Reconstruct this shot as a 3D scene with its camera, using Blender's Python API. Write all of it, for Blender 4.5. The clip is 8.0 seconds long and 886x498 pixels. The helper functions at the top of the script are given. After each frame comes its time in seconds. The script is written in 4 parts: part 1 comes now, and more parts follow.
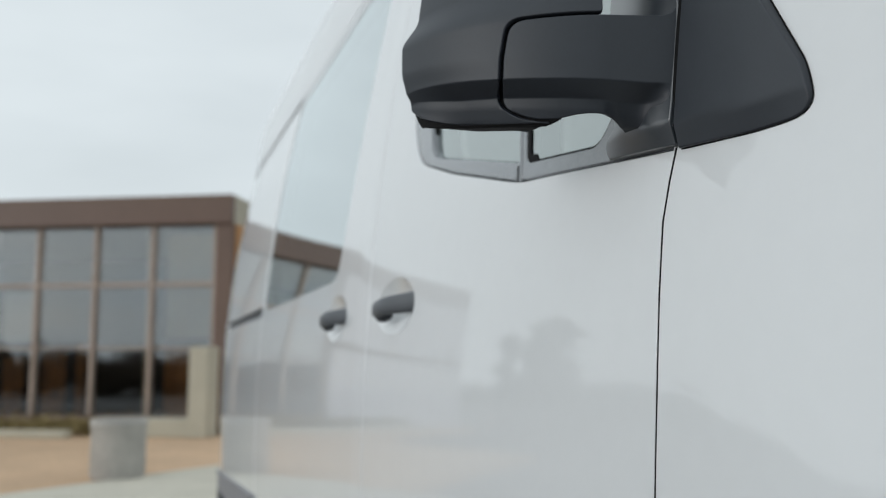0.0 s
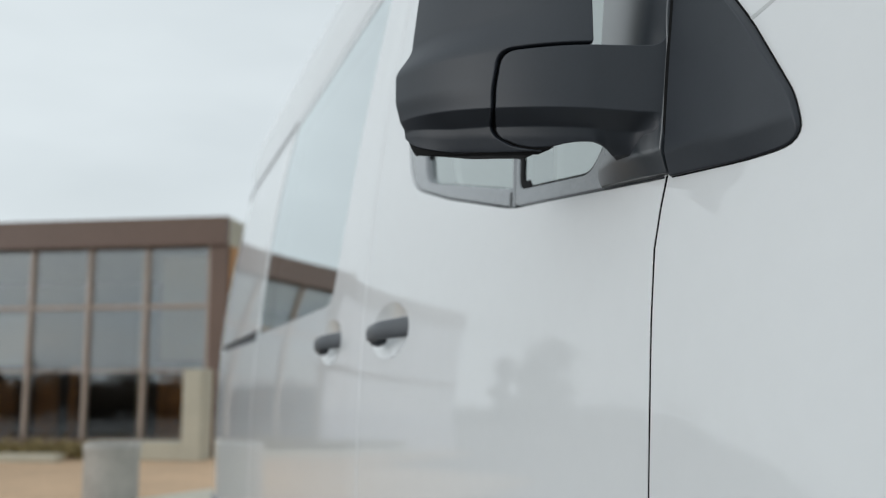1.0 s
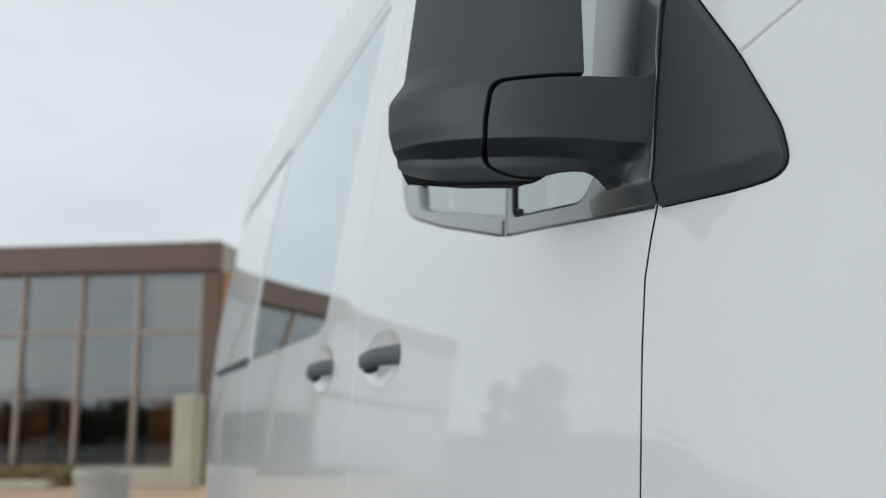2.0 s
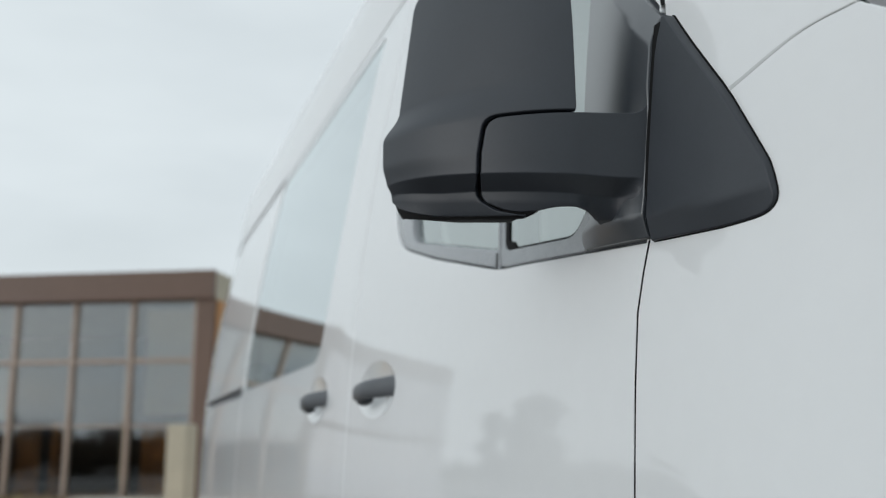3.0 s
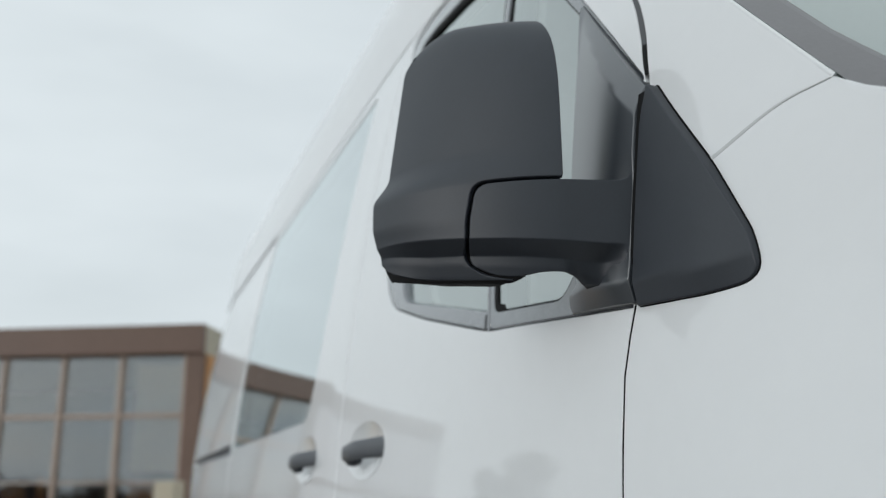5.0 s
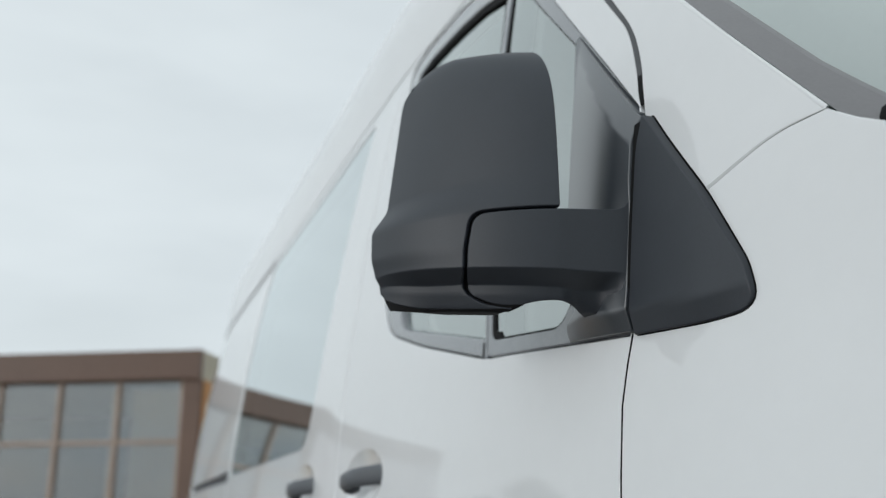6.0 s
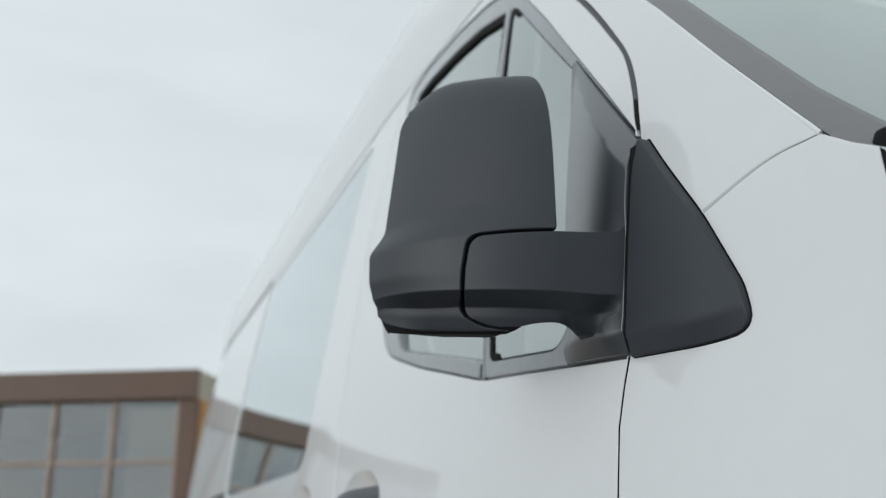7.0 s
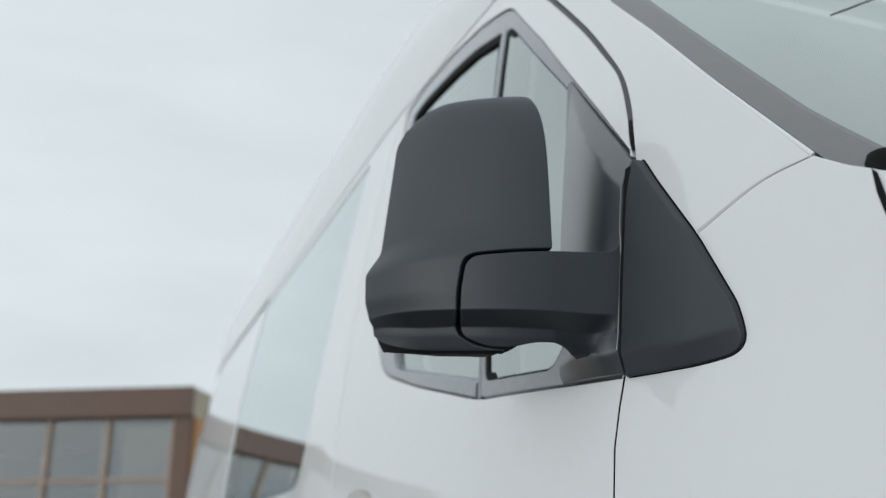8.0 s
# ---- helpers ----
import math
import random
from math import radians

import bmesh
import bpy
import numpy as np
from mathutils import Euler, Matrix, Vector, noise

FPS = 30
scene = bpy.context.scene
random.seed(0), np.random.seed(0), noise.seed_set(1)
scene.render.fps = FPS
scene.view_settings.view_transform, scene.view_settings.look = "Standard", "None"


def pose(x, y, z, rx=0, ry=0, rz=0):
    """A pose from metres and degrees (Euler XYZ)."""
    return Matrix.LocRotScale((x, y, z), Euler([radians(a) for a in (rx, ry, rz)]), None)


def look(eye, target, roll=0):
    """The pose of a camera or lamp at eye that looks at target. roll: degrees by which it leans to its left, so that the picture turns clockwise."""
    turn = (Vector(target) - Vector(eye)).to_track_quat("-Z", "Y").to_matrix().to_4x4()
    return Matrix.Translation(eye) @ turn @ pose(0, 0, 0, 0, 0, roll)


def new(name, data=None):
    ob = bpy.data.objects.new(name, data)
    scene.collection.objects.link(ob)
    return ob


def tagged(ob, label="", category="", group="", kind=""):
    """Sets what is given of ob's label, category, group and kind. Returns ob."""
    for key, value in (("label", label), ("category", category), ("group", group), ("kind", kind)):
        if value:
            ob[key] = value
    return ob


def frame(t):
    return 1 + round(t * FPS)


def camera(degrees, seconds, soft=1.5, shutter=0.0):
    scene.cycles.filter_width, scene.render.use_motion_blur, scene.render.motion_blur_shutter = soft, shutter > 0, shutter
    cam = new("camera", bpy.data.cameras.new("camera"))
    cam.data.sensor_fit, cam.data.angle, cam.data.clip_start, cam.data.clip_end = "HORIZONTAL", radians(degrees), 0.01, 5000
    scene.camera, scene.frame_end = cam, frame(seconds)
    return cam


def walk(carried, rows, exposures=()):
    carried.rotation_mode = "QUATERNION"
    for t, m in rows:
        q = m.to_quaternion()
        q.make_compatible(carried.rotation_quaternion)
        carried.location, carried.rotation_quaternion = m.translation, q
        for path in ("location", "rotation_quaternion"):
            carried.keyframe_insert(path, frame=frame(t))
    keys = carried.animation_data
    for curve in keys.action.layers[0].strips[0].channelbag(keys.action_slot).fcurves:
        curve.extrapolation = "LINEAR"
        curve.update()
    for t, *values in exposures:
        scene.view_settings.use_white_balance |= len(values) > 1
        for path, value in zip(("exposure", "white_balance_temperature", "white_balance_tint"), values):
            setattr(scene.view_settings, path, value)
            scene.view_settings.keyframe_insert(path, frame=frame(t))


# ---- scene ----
from mathutils.geometry import delaunay_2d_cdt

# The van stands along x with its nose to +x; its near flank lies at y = 0, its middle at y = 1.
cam = camera(50.45, 8.0, soft=1.1)
cam.data.dof.use_dof = True
cam.data.dof.focus_distance = 0.94
cam.data.dof.aperture_fstop = 4.3
ROWS = [
    (0.0, look((0.8147, -0.4524, 1.0774), (-1.0717, 0.1638, 1.3261), 0.03)),
    (0.5, look((0.8193, -0.4531, 1.0802), (-1.0636, 0.1648, 1.3502), -0.08)),
    (1.0, look((0.8227, -0.4536, 1.0828), (-1.0544, 0.1714, 1.3760), -0.12)),
    (1.5, look((0.8257, -0.4537, 1.0842), (-1.0454, 0.1774, 1.4019), -0.10)),
    (3.0, look((0.8359, -0.4565, 1.0919), (-1.0139, 0.1878, 1.4958), -0.22)),
    (3.5, look((0.8401, -0.4569, 1.0937), (-1.0026, 0.1900, 1.5247), -0.22)),
    (4.0, look((0.8435, -0.4575, 1.0957), (-0.9910, 0.1931, 1.5553), -0.18)),
    (4.5, look((0.8464, -0.4577, 1.0984), (-0.9804, 0.1948, 1.5855), -0.16)),
    (6.0, look((0.8576, -0.4617, 1.1031), (-0.9460, 0.1915, 1.6690), -0.29)),
    (6.5, look((0.8609, -0.4636, 1.1034), (-0.9362, 0.1899, 1.6892), -0.27)),
    (7.0, look((0.8630, -0.4638, 1.1053), (-0.9274, 0.1911, 1.7100), -0.29)),
    (7.5, look((0.8654, -0.4652, 1.1062), (-0.9176, 0.1929, 1.7290), -0.28)),
    (8.0, look((0.8678, -0.4656, 1.1068), (-0.9090, 0.1937, 1.7459), -0.29)),
]
walk(cam, ROWS, exposures=[(0.0, 0.0), (8.0, 0.0)])

# ---- world and sun ----
SUN_DIR = Vector((0.20, -0.96, 0.16)).normalized()   # towards the sun
world = bpy.data.worlds.new("world")
scene.world = world
world.use_nodes = True
wn, wl = world.node_tree.nodes, world.node_tree.links
wn.clear()
w_out = wn.new("ShaderNodeOutputWorld")
w_bg = wn.new("ShaderNodeBackground")
w_sky = wn.new("ShaderNodeTexSky")
w_sky.sky_type = "NISHITA"
w_sky.sun_disc = False
w_sky.sun_elevation = math.asin(SUN_DIR.z)
w_sky.sun_rotation = math.atan2(SUN_DIR.x, SUN_DIR.y)
w_sky.dust_density = 3.0
w_co = wn.new("ShaderNodeTexCoord")
w_map = wn.new("ShaderNodeMapping")
w_map.inputs["Scale"].default_value = (1.0, 1.0, 3.5)
w_noise = wn.new("ShaderNodeTexNoise")
w_noise.inputs["Scale"].default_value = 2.2
w_noise.inputs["Detail"].default_value = 6.0
w_noise.inputs["Roughness"].default_value = 0.5
w_ramp = wn.new("ShaderNodeValToRGB")
w_ramp.color_ramp.elements[0].position, w_ramp.color_ramp.elements[1].position = 0.32, 0.62
w_ramp.color_ramp.elements[0].color = (0.86, 0.86, 0.86, 1)
w_ramp.color_ramp.elements[1].color = (1, 1, 1, 1)
w_mix = wn.new("ShaderNodeMix")
w_mix.data_type = "RGBA"
w_mix.inputs["B"].default_value = (7.20, 7.92, 8.28, 1)     # high thin overcast
wl.new(w_co.outputs["Generated"], w_map.inputs["Vector"])
wl.new(w_map.outputs["Vector"], w_noise.inputs["Vector"])
wl.new(w_noise.outputs["Fac"], w_ramp.inputs["Fac"])
wl.new(w_ramp.outputs["Color"], w_mix.inputs["Factor"])
wl.new(w_sky.outputs["Color"], w_mix.inputs["A"])
wl.new(w_mix.outputs["Result"], w_bg.inputs["Color"])
w_dot = wn.new("ShaderNodeVectorMath")                    # the veiled sun brightens the cloud round it
w_dot.operation = "DOT_PRODUCT"
w_dot.inputs[1].default_value = SUN_DIR
wl.new(w_co.outputs["Generated"], w_dot.inputs[0])
w_grad = wn.new("ShaderNodeMapRange")
w_grad.interpolation_type = "SMOOTHSTEP"
w_grad.inputs["From Min"].default_value, w_grad.inputs["From Max"].default_value = 0.30, 1.0
w_grad.inputs["To Min"].default_value, w_grad.inputs["To Max"].default_value = 0.101, 0.116
wl.new(w_dot.outputs["Value"], w_grad.inputs["Value"])
wl.new(w_grad.outputs["Result"], w_bg.inputs["Strength"])
wl.new(w_bg.outputs["Background"], w_out.inputs["Surface"])

sun_data = bpy.data.lights.new("sun", "SUN")
sun_data.energy, sun_data.angle, sun_data.color = 0.72, radians(18.0), (0.985, 0.99, 1.0)
sun = new("sun", sun_data)
sun.matrix_world = look(SUN_DIR * 40, (0, 0, 0))


# ---- materials ----
def material(name, base, rough=0.5, metal=0.0, coat=0.0, coat_rough=0.03, vary=0.0, vary_scale=8.0, bump=0.0, bump_scale=200.0,
             spec=0.5, second=None, coat_ior=1.43):
    """Principled paint, plastic, stone... with colour variation at two scales and fine relief."""
    m = bpy.data.materials.new(name)
    m.use_nodes = True
    n, l = m.node_tree.nodes, m.node_tree.links
    p = n["Principled BSDF"]
    p.inputs["Roughness"].default_value = rough
    p.inputs["Metallic"].default_value = metal
    p.inputs["Coat Weight"].default_value = coat
    p.inputs["Coat Roughness"].default_value = coat_rough
    p.inputs["Specular IOR Level"].default_value = spec
    p.inputs["Coat IOR"].default_value = coat_ior
    co = n.new("ShaderNodeTexCoord")
    if vary:
        big = n.new("ShaderNodeTexNoise")
        big.inputs["Scale"].default_value = vary_scale
        big.inputs["Detail"].default_value = 5
        fine = n.new("ShaderNodeTexNoise")
        fine.inputs["Scale"].default_value = vary_scale * 11
        fine.inputs["Detail"].default_value = 3
        l.new(co.outputs["Object"], big.inputs["Vector"])
        l.new(co.outputs["Object"], fine.inputs["Vector"])
        add = n.new("ShaderNodeMath")
        add.operation = "ADD"
        l.new(big.outputs["Fac"], add.inputs[0])
        l.new(fine.outputs["Fac"], add.inputs[1])
        rng = n.new("ShaderNodeMapRange")
        rng.inputs["From Min"].default_value, rng.inputs["From Max"].default_value = 0.7, 1.3
        l.new(add.outputs[0], rng.inputs["Value"])
        mix = n.new("ShaderNodeMix")
        mix.data_type = "RGBA"
        other = second or tuple(c * (1 - vary) for c in base)
        mix.inputs["A"].default_value = (*base, 1)
        mix.inputs["B"].default_value = (*other, 1)
        l.new(rng.outputs["Result"], mix.inputs["Factor"])
        l.new(mix.outputs["Result"], p.inputs["Base Color"])
    else:
        p.inputs["Base Color"].default_value = (*base, 1)
    if bump:
        tex = n.new("ShaderNodeTexNoise")
        tex.inputs["Scale"].default_value = bump_scale
        tex.inputs["Detail"].default_value = 3
        l.new(co.outputs["Object"], tex.inputs["Vector"])
        b = n.new("ShaderNodeBump")
        b.inputs["Strength"].default_value = bump
        b.inputs["Distance"].default_value = 0.001
        l.new(tex.outputs["Fac"], b.inputs["Height"])
        l.new(b.outputs["Normal"], p.inputs["Normal"])
    return m


def glass_material(name, tint, rough=0.0, ior=1.52, film=0.0, cast=(0.93, 0.97, 0.99)):
    """A pane: both faces' mirror reflection, and that of a reflecting film, over a tinted see-through."""
    m = bpy.data.materials.new(name)
    m.use_nodes = True
    n, l = m.node_tree.nodes, m.node_tree.links
    n.clear()
    out, mix = n.new("ShaderNodeOutputMaterial"), n.new("ShaderNodeMixShader")
    see, gloss, fres = n.new("ShaderNodeBsdfTransparent"), n.new("ShaderNodeBsdfGlossy"), n.new("ShaderNodeFresnel")
    fres.inputs["IOR"].default_value = ior
    see.inputs["Color"].default_value = (*tint, 1)
    gloss.inputs["Roughness"].default_value = rough
    gloss.inputs["Color"].default_value = (*cast, 1)
    up, dn, div = n.new("ShaderNodeMath"), n.new("ShaderNodeMath"), n.new("ShaderNodeMath")
    up.operation, dn.operation, div.operation = "MULTIPLY", "ADD", "DIVIDE"
    up.inputs[1].default_value, dn.inputs[1].default_value = 2.0, 1.0
    l.new(fres.outputs[0], up.inputs[0])
    l.new(fres.outputs[0], dn.inputs[0])
    l.new(up.outputs[0], div.inputs[0])
    l.new(dn.outputs[0], div.inputs[1])
    rng = n.new("ShaderNodeMapRange")
    rng.inputs["To Min"].default_value = film
    l.new(div.outputs[0], rng.inputs["Value"])
    l.new(rng.outputs["Result"], mix.inputs[0])
    l.new(see.outputs[0], mix.inputs[1])
    l.new(gloss.outputs[0], mix.inputs[2])
    l.new(mix.outputs[0], out.inputs["Surface"])
    return m


PAINT = material("white_paint", (0.80, 0.82, 0.83), 0.4, coat=1.0, coat_rough=0.02, vary=0.02, vary_scale=3, spec=0.15, coat_ior=1.52)
BLACK = material("satin_black_plastic", (0.027, 0.033, 0.043), 0.52, spec=0.64, vary=0.12, vary_scale=30, bump=0.05, bump_scale=1800)
GLOSSY = material("smooth_black_plastic", (0.036, 0.044, 0.054), 0.40, coat=1.0, coat_rough=0.28, vary=0.1, vary_scale=30, spec=0.75, coat_ior=1.65)
# near-black of the rubber parts, and of the painted shade in panel gaps
RUBBER_AND_SHADE = material("black_rubber_and_shade", (0.006, 0.006, 0.0065), 0.75, spec=0.2)
TRIM = material("grey_black_trim", (0.150, 0.163, 0.180), 0.22, coat=1.0, coat_rough=0.12, vary=0.2, vary_scale=40, spec=0.9, coat_ior=1.7)
FRIT = material("black_ceramic_edge", (0.19, 0.185, 0.19), 0.35, vary=0.1, vary_scale=20)
DARK = material("inner_body_metal", (0.02, 0.02, 0.022), 0.7)
GLASS = glass_material("window_glass", (0.72, 0.78, 0.76), film=0.34, cast=(0.93, 0.98, 0.965))
TINTED = glass_material("tinted_glass", (0.35, 0.38, 0.38), film=0.55, cast=(0.93, 0.975, 0.98))
SCREEN = glass_material("windscreen_glass", (0.75, 0.82, 0.78), film=0.40, cast=(0.92, 0.98, 0.95))
HEADLINER = material("headliner_fabric", (0.68, 0.69, 0.67), 0.9, vary=0.1, vary_scale=60)
MIRROR = material("mirror_glass", (0.85, 0.87, 0.88), 0.02, metal=1.0)
TYRE = material("tyre_rubber", (0.02, 0.02, 0.02), 0.8, vary=0.3, vary_scale=30)
STEEL = material("wheel_steel", (0.45, 0.45, 0.46), 0.35, metal=1.0)
BROWN = material("brown_metal_cladding", (0.155, 0.098, 0.074), 0.5, vary=0.15, vary_scale=1.5)
# tan wall with a warm sunlit orange put into the colour
SUNLIT_CLAD = material("sunlit_tan_cladding", (0.62, 0.33, 0.14), 0.8, vary=0.3, vary_scale=4)
FRAME = material("bronze_window_frame", (0.40, 0.31, 0.25), 0.4, vary=0.15, vary_scale=6)
FACADE_GLASS = glass_material("facade_glass", (0.86, 0.84, 0.80), ior=1.46, film=0.085, cast=(0.86, 0.93, 1.0))
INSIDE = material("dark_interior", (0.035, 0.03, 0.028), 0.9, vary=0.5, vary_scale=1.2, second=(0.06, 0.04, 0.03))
CONCRETE = material("pale_concrete", (0.50, 0.48, 0.45), 0.85, vary=0.35, vary_scale=5, bump=0.3, bump_scale=60)
KERB = material("white_kerb_concrete", (0.66, 0.62, 0.52), 0.85, vary=0.2, vary_scale=4, bump=0.3, bump_scale=60)
ENDWALL = material("pale_grey_render", (0.70, 0.69, 0.72), 0.8, vary=0.15, vary_scale=1.5)
BASE_GREY = material("lavender_grey_base", (0.60, 0.60, 0.66), 0.8, vary=0.15, vary_scale=2)
MOULDING = material("grey_moulding", (0.26, 0.26, 0.28), 0.5, vary=0.1, vary_scale=6)
DOTS = material("dotted_ceramic_fade", (0.225, 0.222, 0.228), 0.35, vary=0.15, vary_scale=60)
# grey that holds the shade of the pressed joint beside the pillar
JOINT_SHADE = material("grey_joint_shade", (0.61, 0.63, 0.635), 0.6, vary=0.08, vary_scale=40)
SEAL = material("grey_door_seal", (0.055, 0.058, 0.063), 0.45, vary=0.1, vary_scale=20)
WOOD = material("orange_brown_wood", (0.48, 0.22, 0.06), 0.6, vary=0.5, vary_scale=3, second=(0.14, 0.06, 0.02))
HANDLE = material("grey_black_handle", (0.115, 0.125, 0.138), 0.42, vary=0.12, vary_scale=30)
PALE_BLUE = material("pale_blue_board", (0.58, 0.66, 0.70), 0.7, vary=0.1, vary_scale=2)
CREAM = material("cream_render", (0.50, 0.47, 0.38), 0.85, vary=0.15, vary_scale=3)
ASPHALT = material("asphalt", (0.135, 0.120, 0.110), 0.85, vary=0.3, vary_scale=1.5, bump=0.5, bump_scale=90, second=(0.085, 0.078, 0.073))
PAVING = material("tan_paving", (0.66, 0.45, 0.285), 0.9, vary=0.25, vary_scale=1.2)
DRYGRASS = material("dry_hedge_leaves", (0.34, 0.27, 0.12), 0.8, vary=0.5, vary_scale=9, second=(0.20, 0.15, 0.06))
BARK = material("bark", (0.10, 0.075, 0.055), 0.9, vary=0.4, vary_scale=8)
BRUSH = material("brown_twigs", (0.085, 0.05, 0.03), 0.85, vary=0.5, vary_scale=0.3, second=(0.05, 0.04, 0.03))
LEAF = material("dark_leaves", (0.05, 0.065, 0.03), 0.7, vary=0.4, vary_scale=3, second=(0.08, 0.07, 0.03))


# ---- building tools ----
def mesh_object(name, verts, faces, mat, parent=None, label="", normals=None, smooth=True):
    me = bpy.data.meshes.new(name)
    me.from_pydata([tuple(v) for v in verts], [], faces)
    me.materials.append(mat)
    if smooth:
        me.polygons.foreach_set("use_smooth", [True] * len(me.polygons))
    me.update()
    if normals is not None:
        me.normals_split_custom_set_from_vertices([tuple(n) for n in normals])
    ob = new(name, me)
    if parent is not None:
        ob.parent = parent
    if label:
        ob["label"] = label
    return ob


def part(name, bm, mat, parent=None, label="", smooth_angle=None):
    """Links a bmesh as one mesh object under a thing or a part."""
    me = bpy.data.meshes.new(name)
    bmesh.ops.recalc_face_normals(bm, faces=bm.faces)
    if smooth_angle is not None:
        for f in bm.faces:
            f.smooth = True
        for e in bm.edges:
            if len(e.link_faces) == 2 and e.calc_face_angle(0) > radians(smooth_angle):
                e.smooth = False
    bm.to_mesh(me)
    bm.free()
    me.materials.append(mat)
    ob = new(name, me)
    if parent is not None:
        ob.parent = parent
    if label:
        ob["label"] = label
    return ob


def thing(name, label, category, group="", kind="", at=(0, 0, 0)):
    ob = new(name)
    ob.location = at
    return tagged(ob, label, category, group, kind)


def box(lo, hi, bevel=0.0, bm=None):
    bm = bm or bmesh.new()
    c = [(a + b) / 2 for a, b in zip(lo, hi)]
    s = [abs(b - a) for a, b in zip(lo, hi)]
    made = bmesh.ops.create_cube(bm, size=1, matrix=Matrix.LocRotScale(c, None, s))
    if bevel:
        edges = list({e for v in made["verts"] for e in v.link_edges})
        bmesh.ops.bevel(bm, geom=edges, offset=bevel, segments=3, affect="EDGES", profile=0.5)
    return bm


def loft(rings, closed=True, caps=True):
    """Verts and quad faces of a skin over rings of equal length."""
    verts, faces, n = [v for r in rings for v in r], [], len(rings[0])
    for i in range(len(rings) - 1):
        for j in range(n if closed else n - 1):
            k = (j + 1) % n
            faces.append((i * n + j, i * n + k, (i + 1) * n + k, (i + 1) * n + j))
    if closed and caps:
        faces.append(tuple(range(n))[::-1])
        faces.append(tuple((len(rings) - 1) * n + j for j in range(n)))
    return verts, faces


def loft_part(name, rings, mat, parent=None, label="", closed=True, caps=True, smooth_angle=35):
    verts, faces = loft(rings, closed, caps)
    bm = bmesh.new()
    vs = [bm.verts.new(v) for v in verts]
    for f in faces:
        try:
            bm.faces.new([vs[i] for i in f])
        except ValueError:
            pass
    bmesh.ops.remove_doubles(bm, verts=bm.verts, dist=1e-5)
    return part(name, bm, mat, parent, label, smooth_angle)


def smoothstep(a, b, x):
    t = min(max((x - a) / (b - a), 0.0), 1.0)
    return t * t * (3 - 2 * t)


def flank(x, z):
    """How far in from y = 0 the van's side lies: bowed in plan, leaning in with height."""
    front = 0.045 * max(x + 1.2, 0) ** 1.3 + 0.25 * max(x - 0.3, 0) ** 2
    lean = 0.016 * (z - 1.3) + (0.10 if z > 0.95 else 0.05) * (z - 0.95) ** 2
    rear = 0.10 * max(-4.10 - x, 0) ** 2 + 2.0 * max(-4.50 - x, 0) ** 2
    drop = 0.0 if z > 1.35 else (1.35 - z) ** 2 / 0.2 if z > 1.25 else 1.30 - z
    flare = 0.06 * smoothstep(-0.08, 0.24, x) * drop         # the wing swells out over the wheel
    return front + lean + rear - flare


def rounded(corners, radius, n=6):
    """A closed outline with its corners rounded; radius: one, or one for each corner."""
    out, m = [], len(corners)
    for i, p in enumerate(corners):
        r = radius if isinstance(radius, (int, float)) else radius[i]
        p = Vector(p)
        a, b = Vector(corners[i - 1]) - p, Vector(corners[(i + 1) % m]) - p
        if r <= 0:
            out.append(p)
            continue
        pa, pb = p + a.normalized() * min(r, a.length * 0.49), p + b.normalized() * min(r, b.length * 0.49)
        for k in range(n + 1):
            t = k / n
            out.append(pa * (1 - t) ** 2 + p * 2 * t * (1 - t) + pb * t * t)
    return out


def dense(loop, step):
    out = []
    for i, p in enumerate(loop):
        q = loop[(i + 1) % len(loop)]
        n = max(1, math.ceil((q - p).length / step))
        out += [p.lerp(q, k / n) for k in range(n)]
    return out


def area(loop):
    return sum(p.x * q.y - q.x * p.y for p, q in zip(loop, loop[1:] + loop[:1])) / 2


def inset(loop, d):
    """The loop moved d to its left (into a counter-clockwise outline)."""
    out, m = [], len(loop)
    for i, p in enumerate(loop):
        a, b = (p - loop[i - 1]).normalized(), (loop[(i + 1) % m] - p).normalized()
        n = Vector((-(a.y + b.y), a.x + b.x))
        w = d(p) if callable(d) else d
        out.append(p + n.normalized() * w if n.length > 1e-6 else p.copy())
    return out


def glide(points, n=4):
    """A smooth line through the points (Catmull-Rom)."""
    ps = [Vector(p) for p in points]
    ps = [ps[0] * 2 - ps[1], *ps, ps[-1] * 2 - ps[-2]]
    out = []
    for a, b, c, d in zip(ps, ps[1:], ps[2:], ps[3:]):
        for k in range(n):
            t = k / n
            out.append(0.5 * (2 * b + (c - a) * t + (2 * a - 5 * b + 4 * c - d) * t * t + (3 * b - a - 3 * c + d) * t ** 3))
    return [tuple(p) for p in [*out, ps[-2]]]


def ccw(points):
    loop = [Vector(p) for p in points]
    return loop if area(loop) > 0 else loop[::-1]


def inside(loop, p):
    odd = False
    for a, b in zip(loop, loop[1:] + loop[:1]):
        if (a.y > p.y) != (b.y > p.y) and p.x < (b.x - a.x) * (p.y - a.y) / (b.y - a.y) + a.x:
            odd = not odd
    return odd


def within(loops, p):
    return inside(loops[0], p) and not any(inside(h, p) for h in loops[1:])


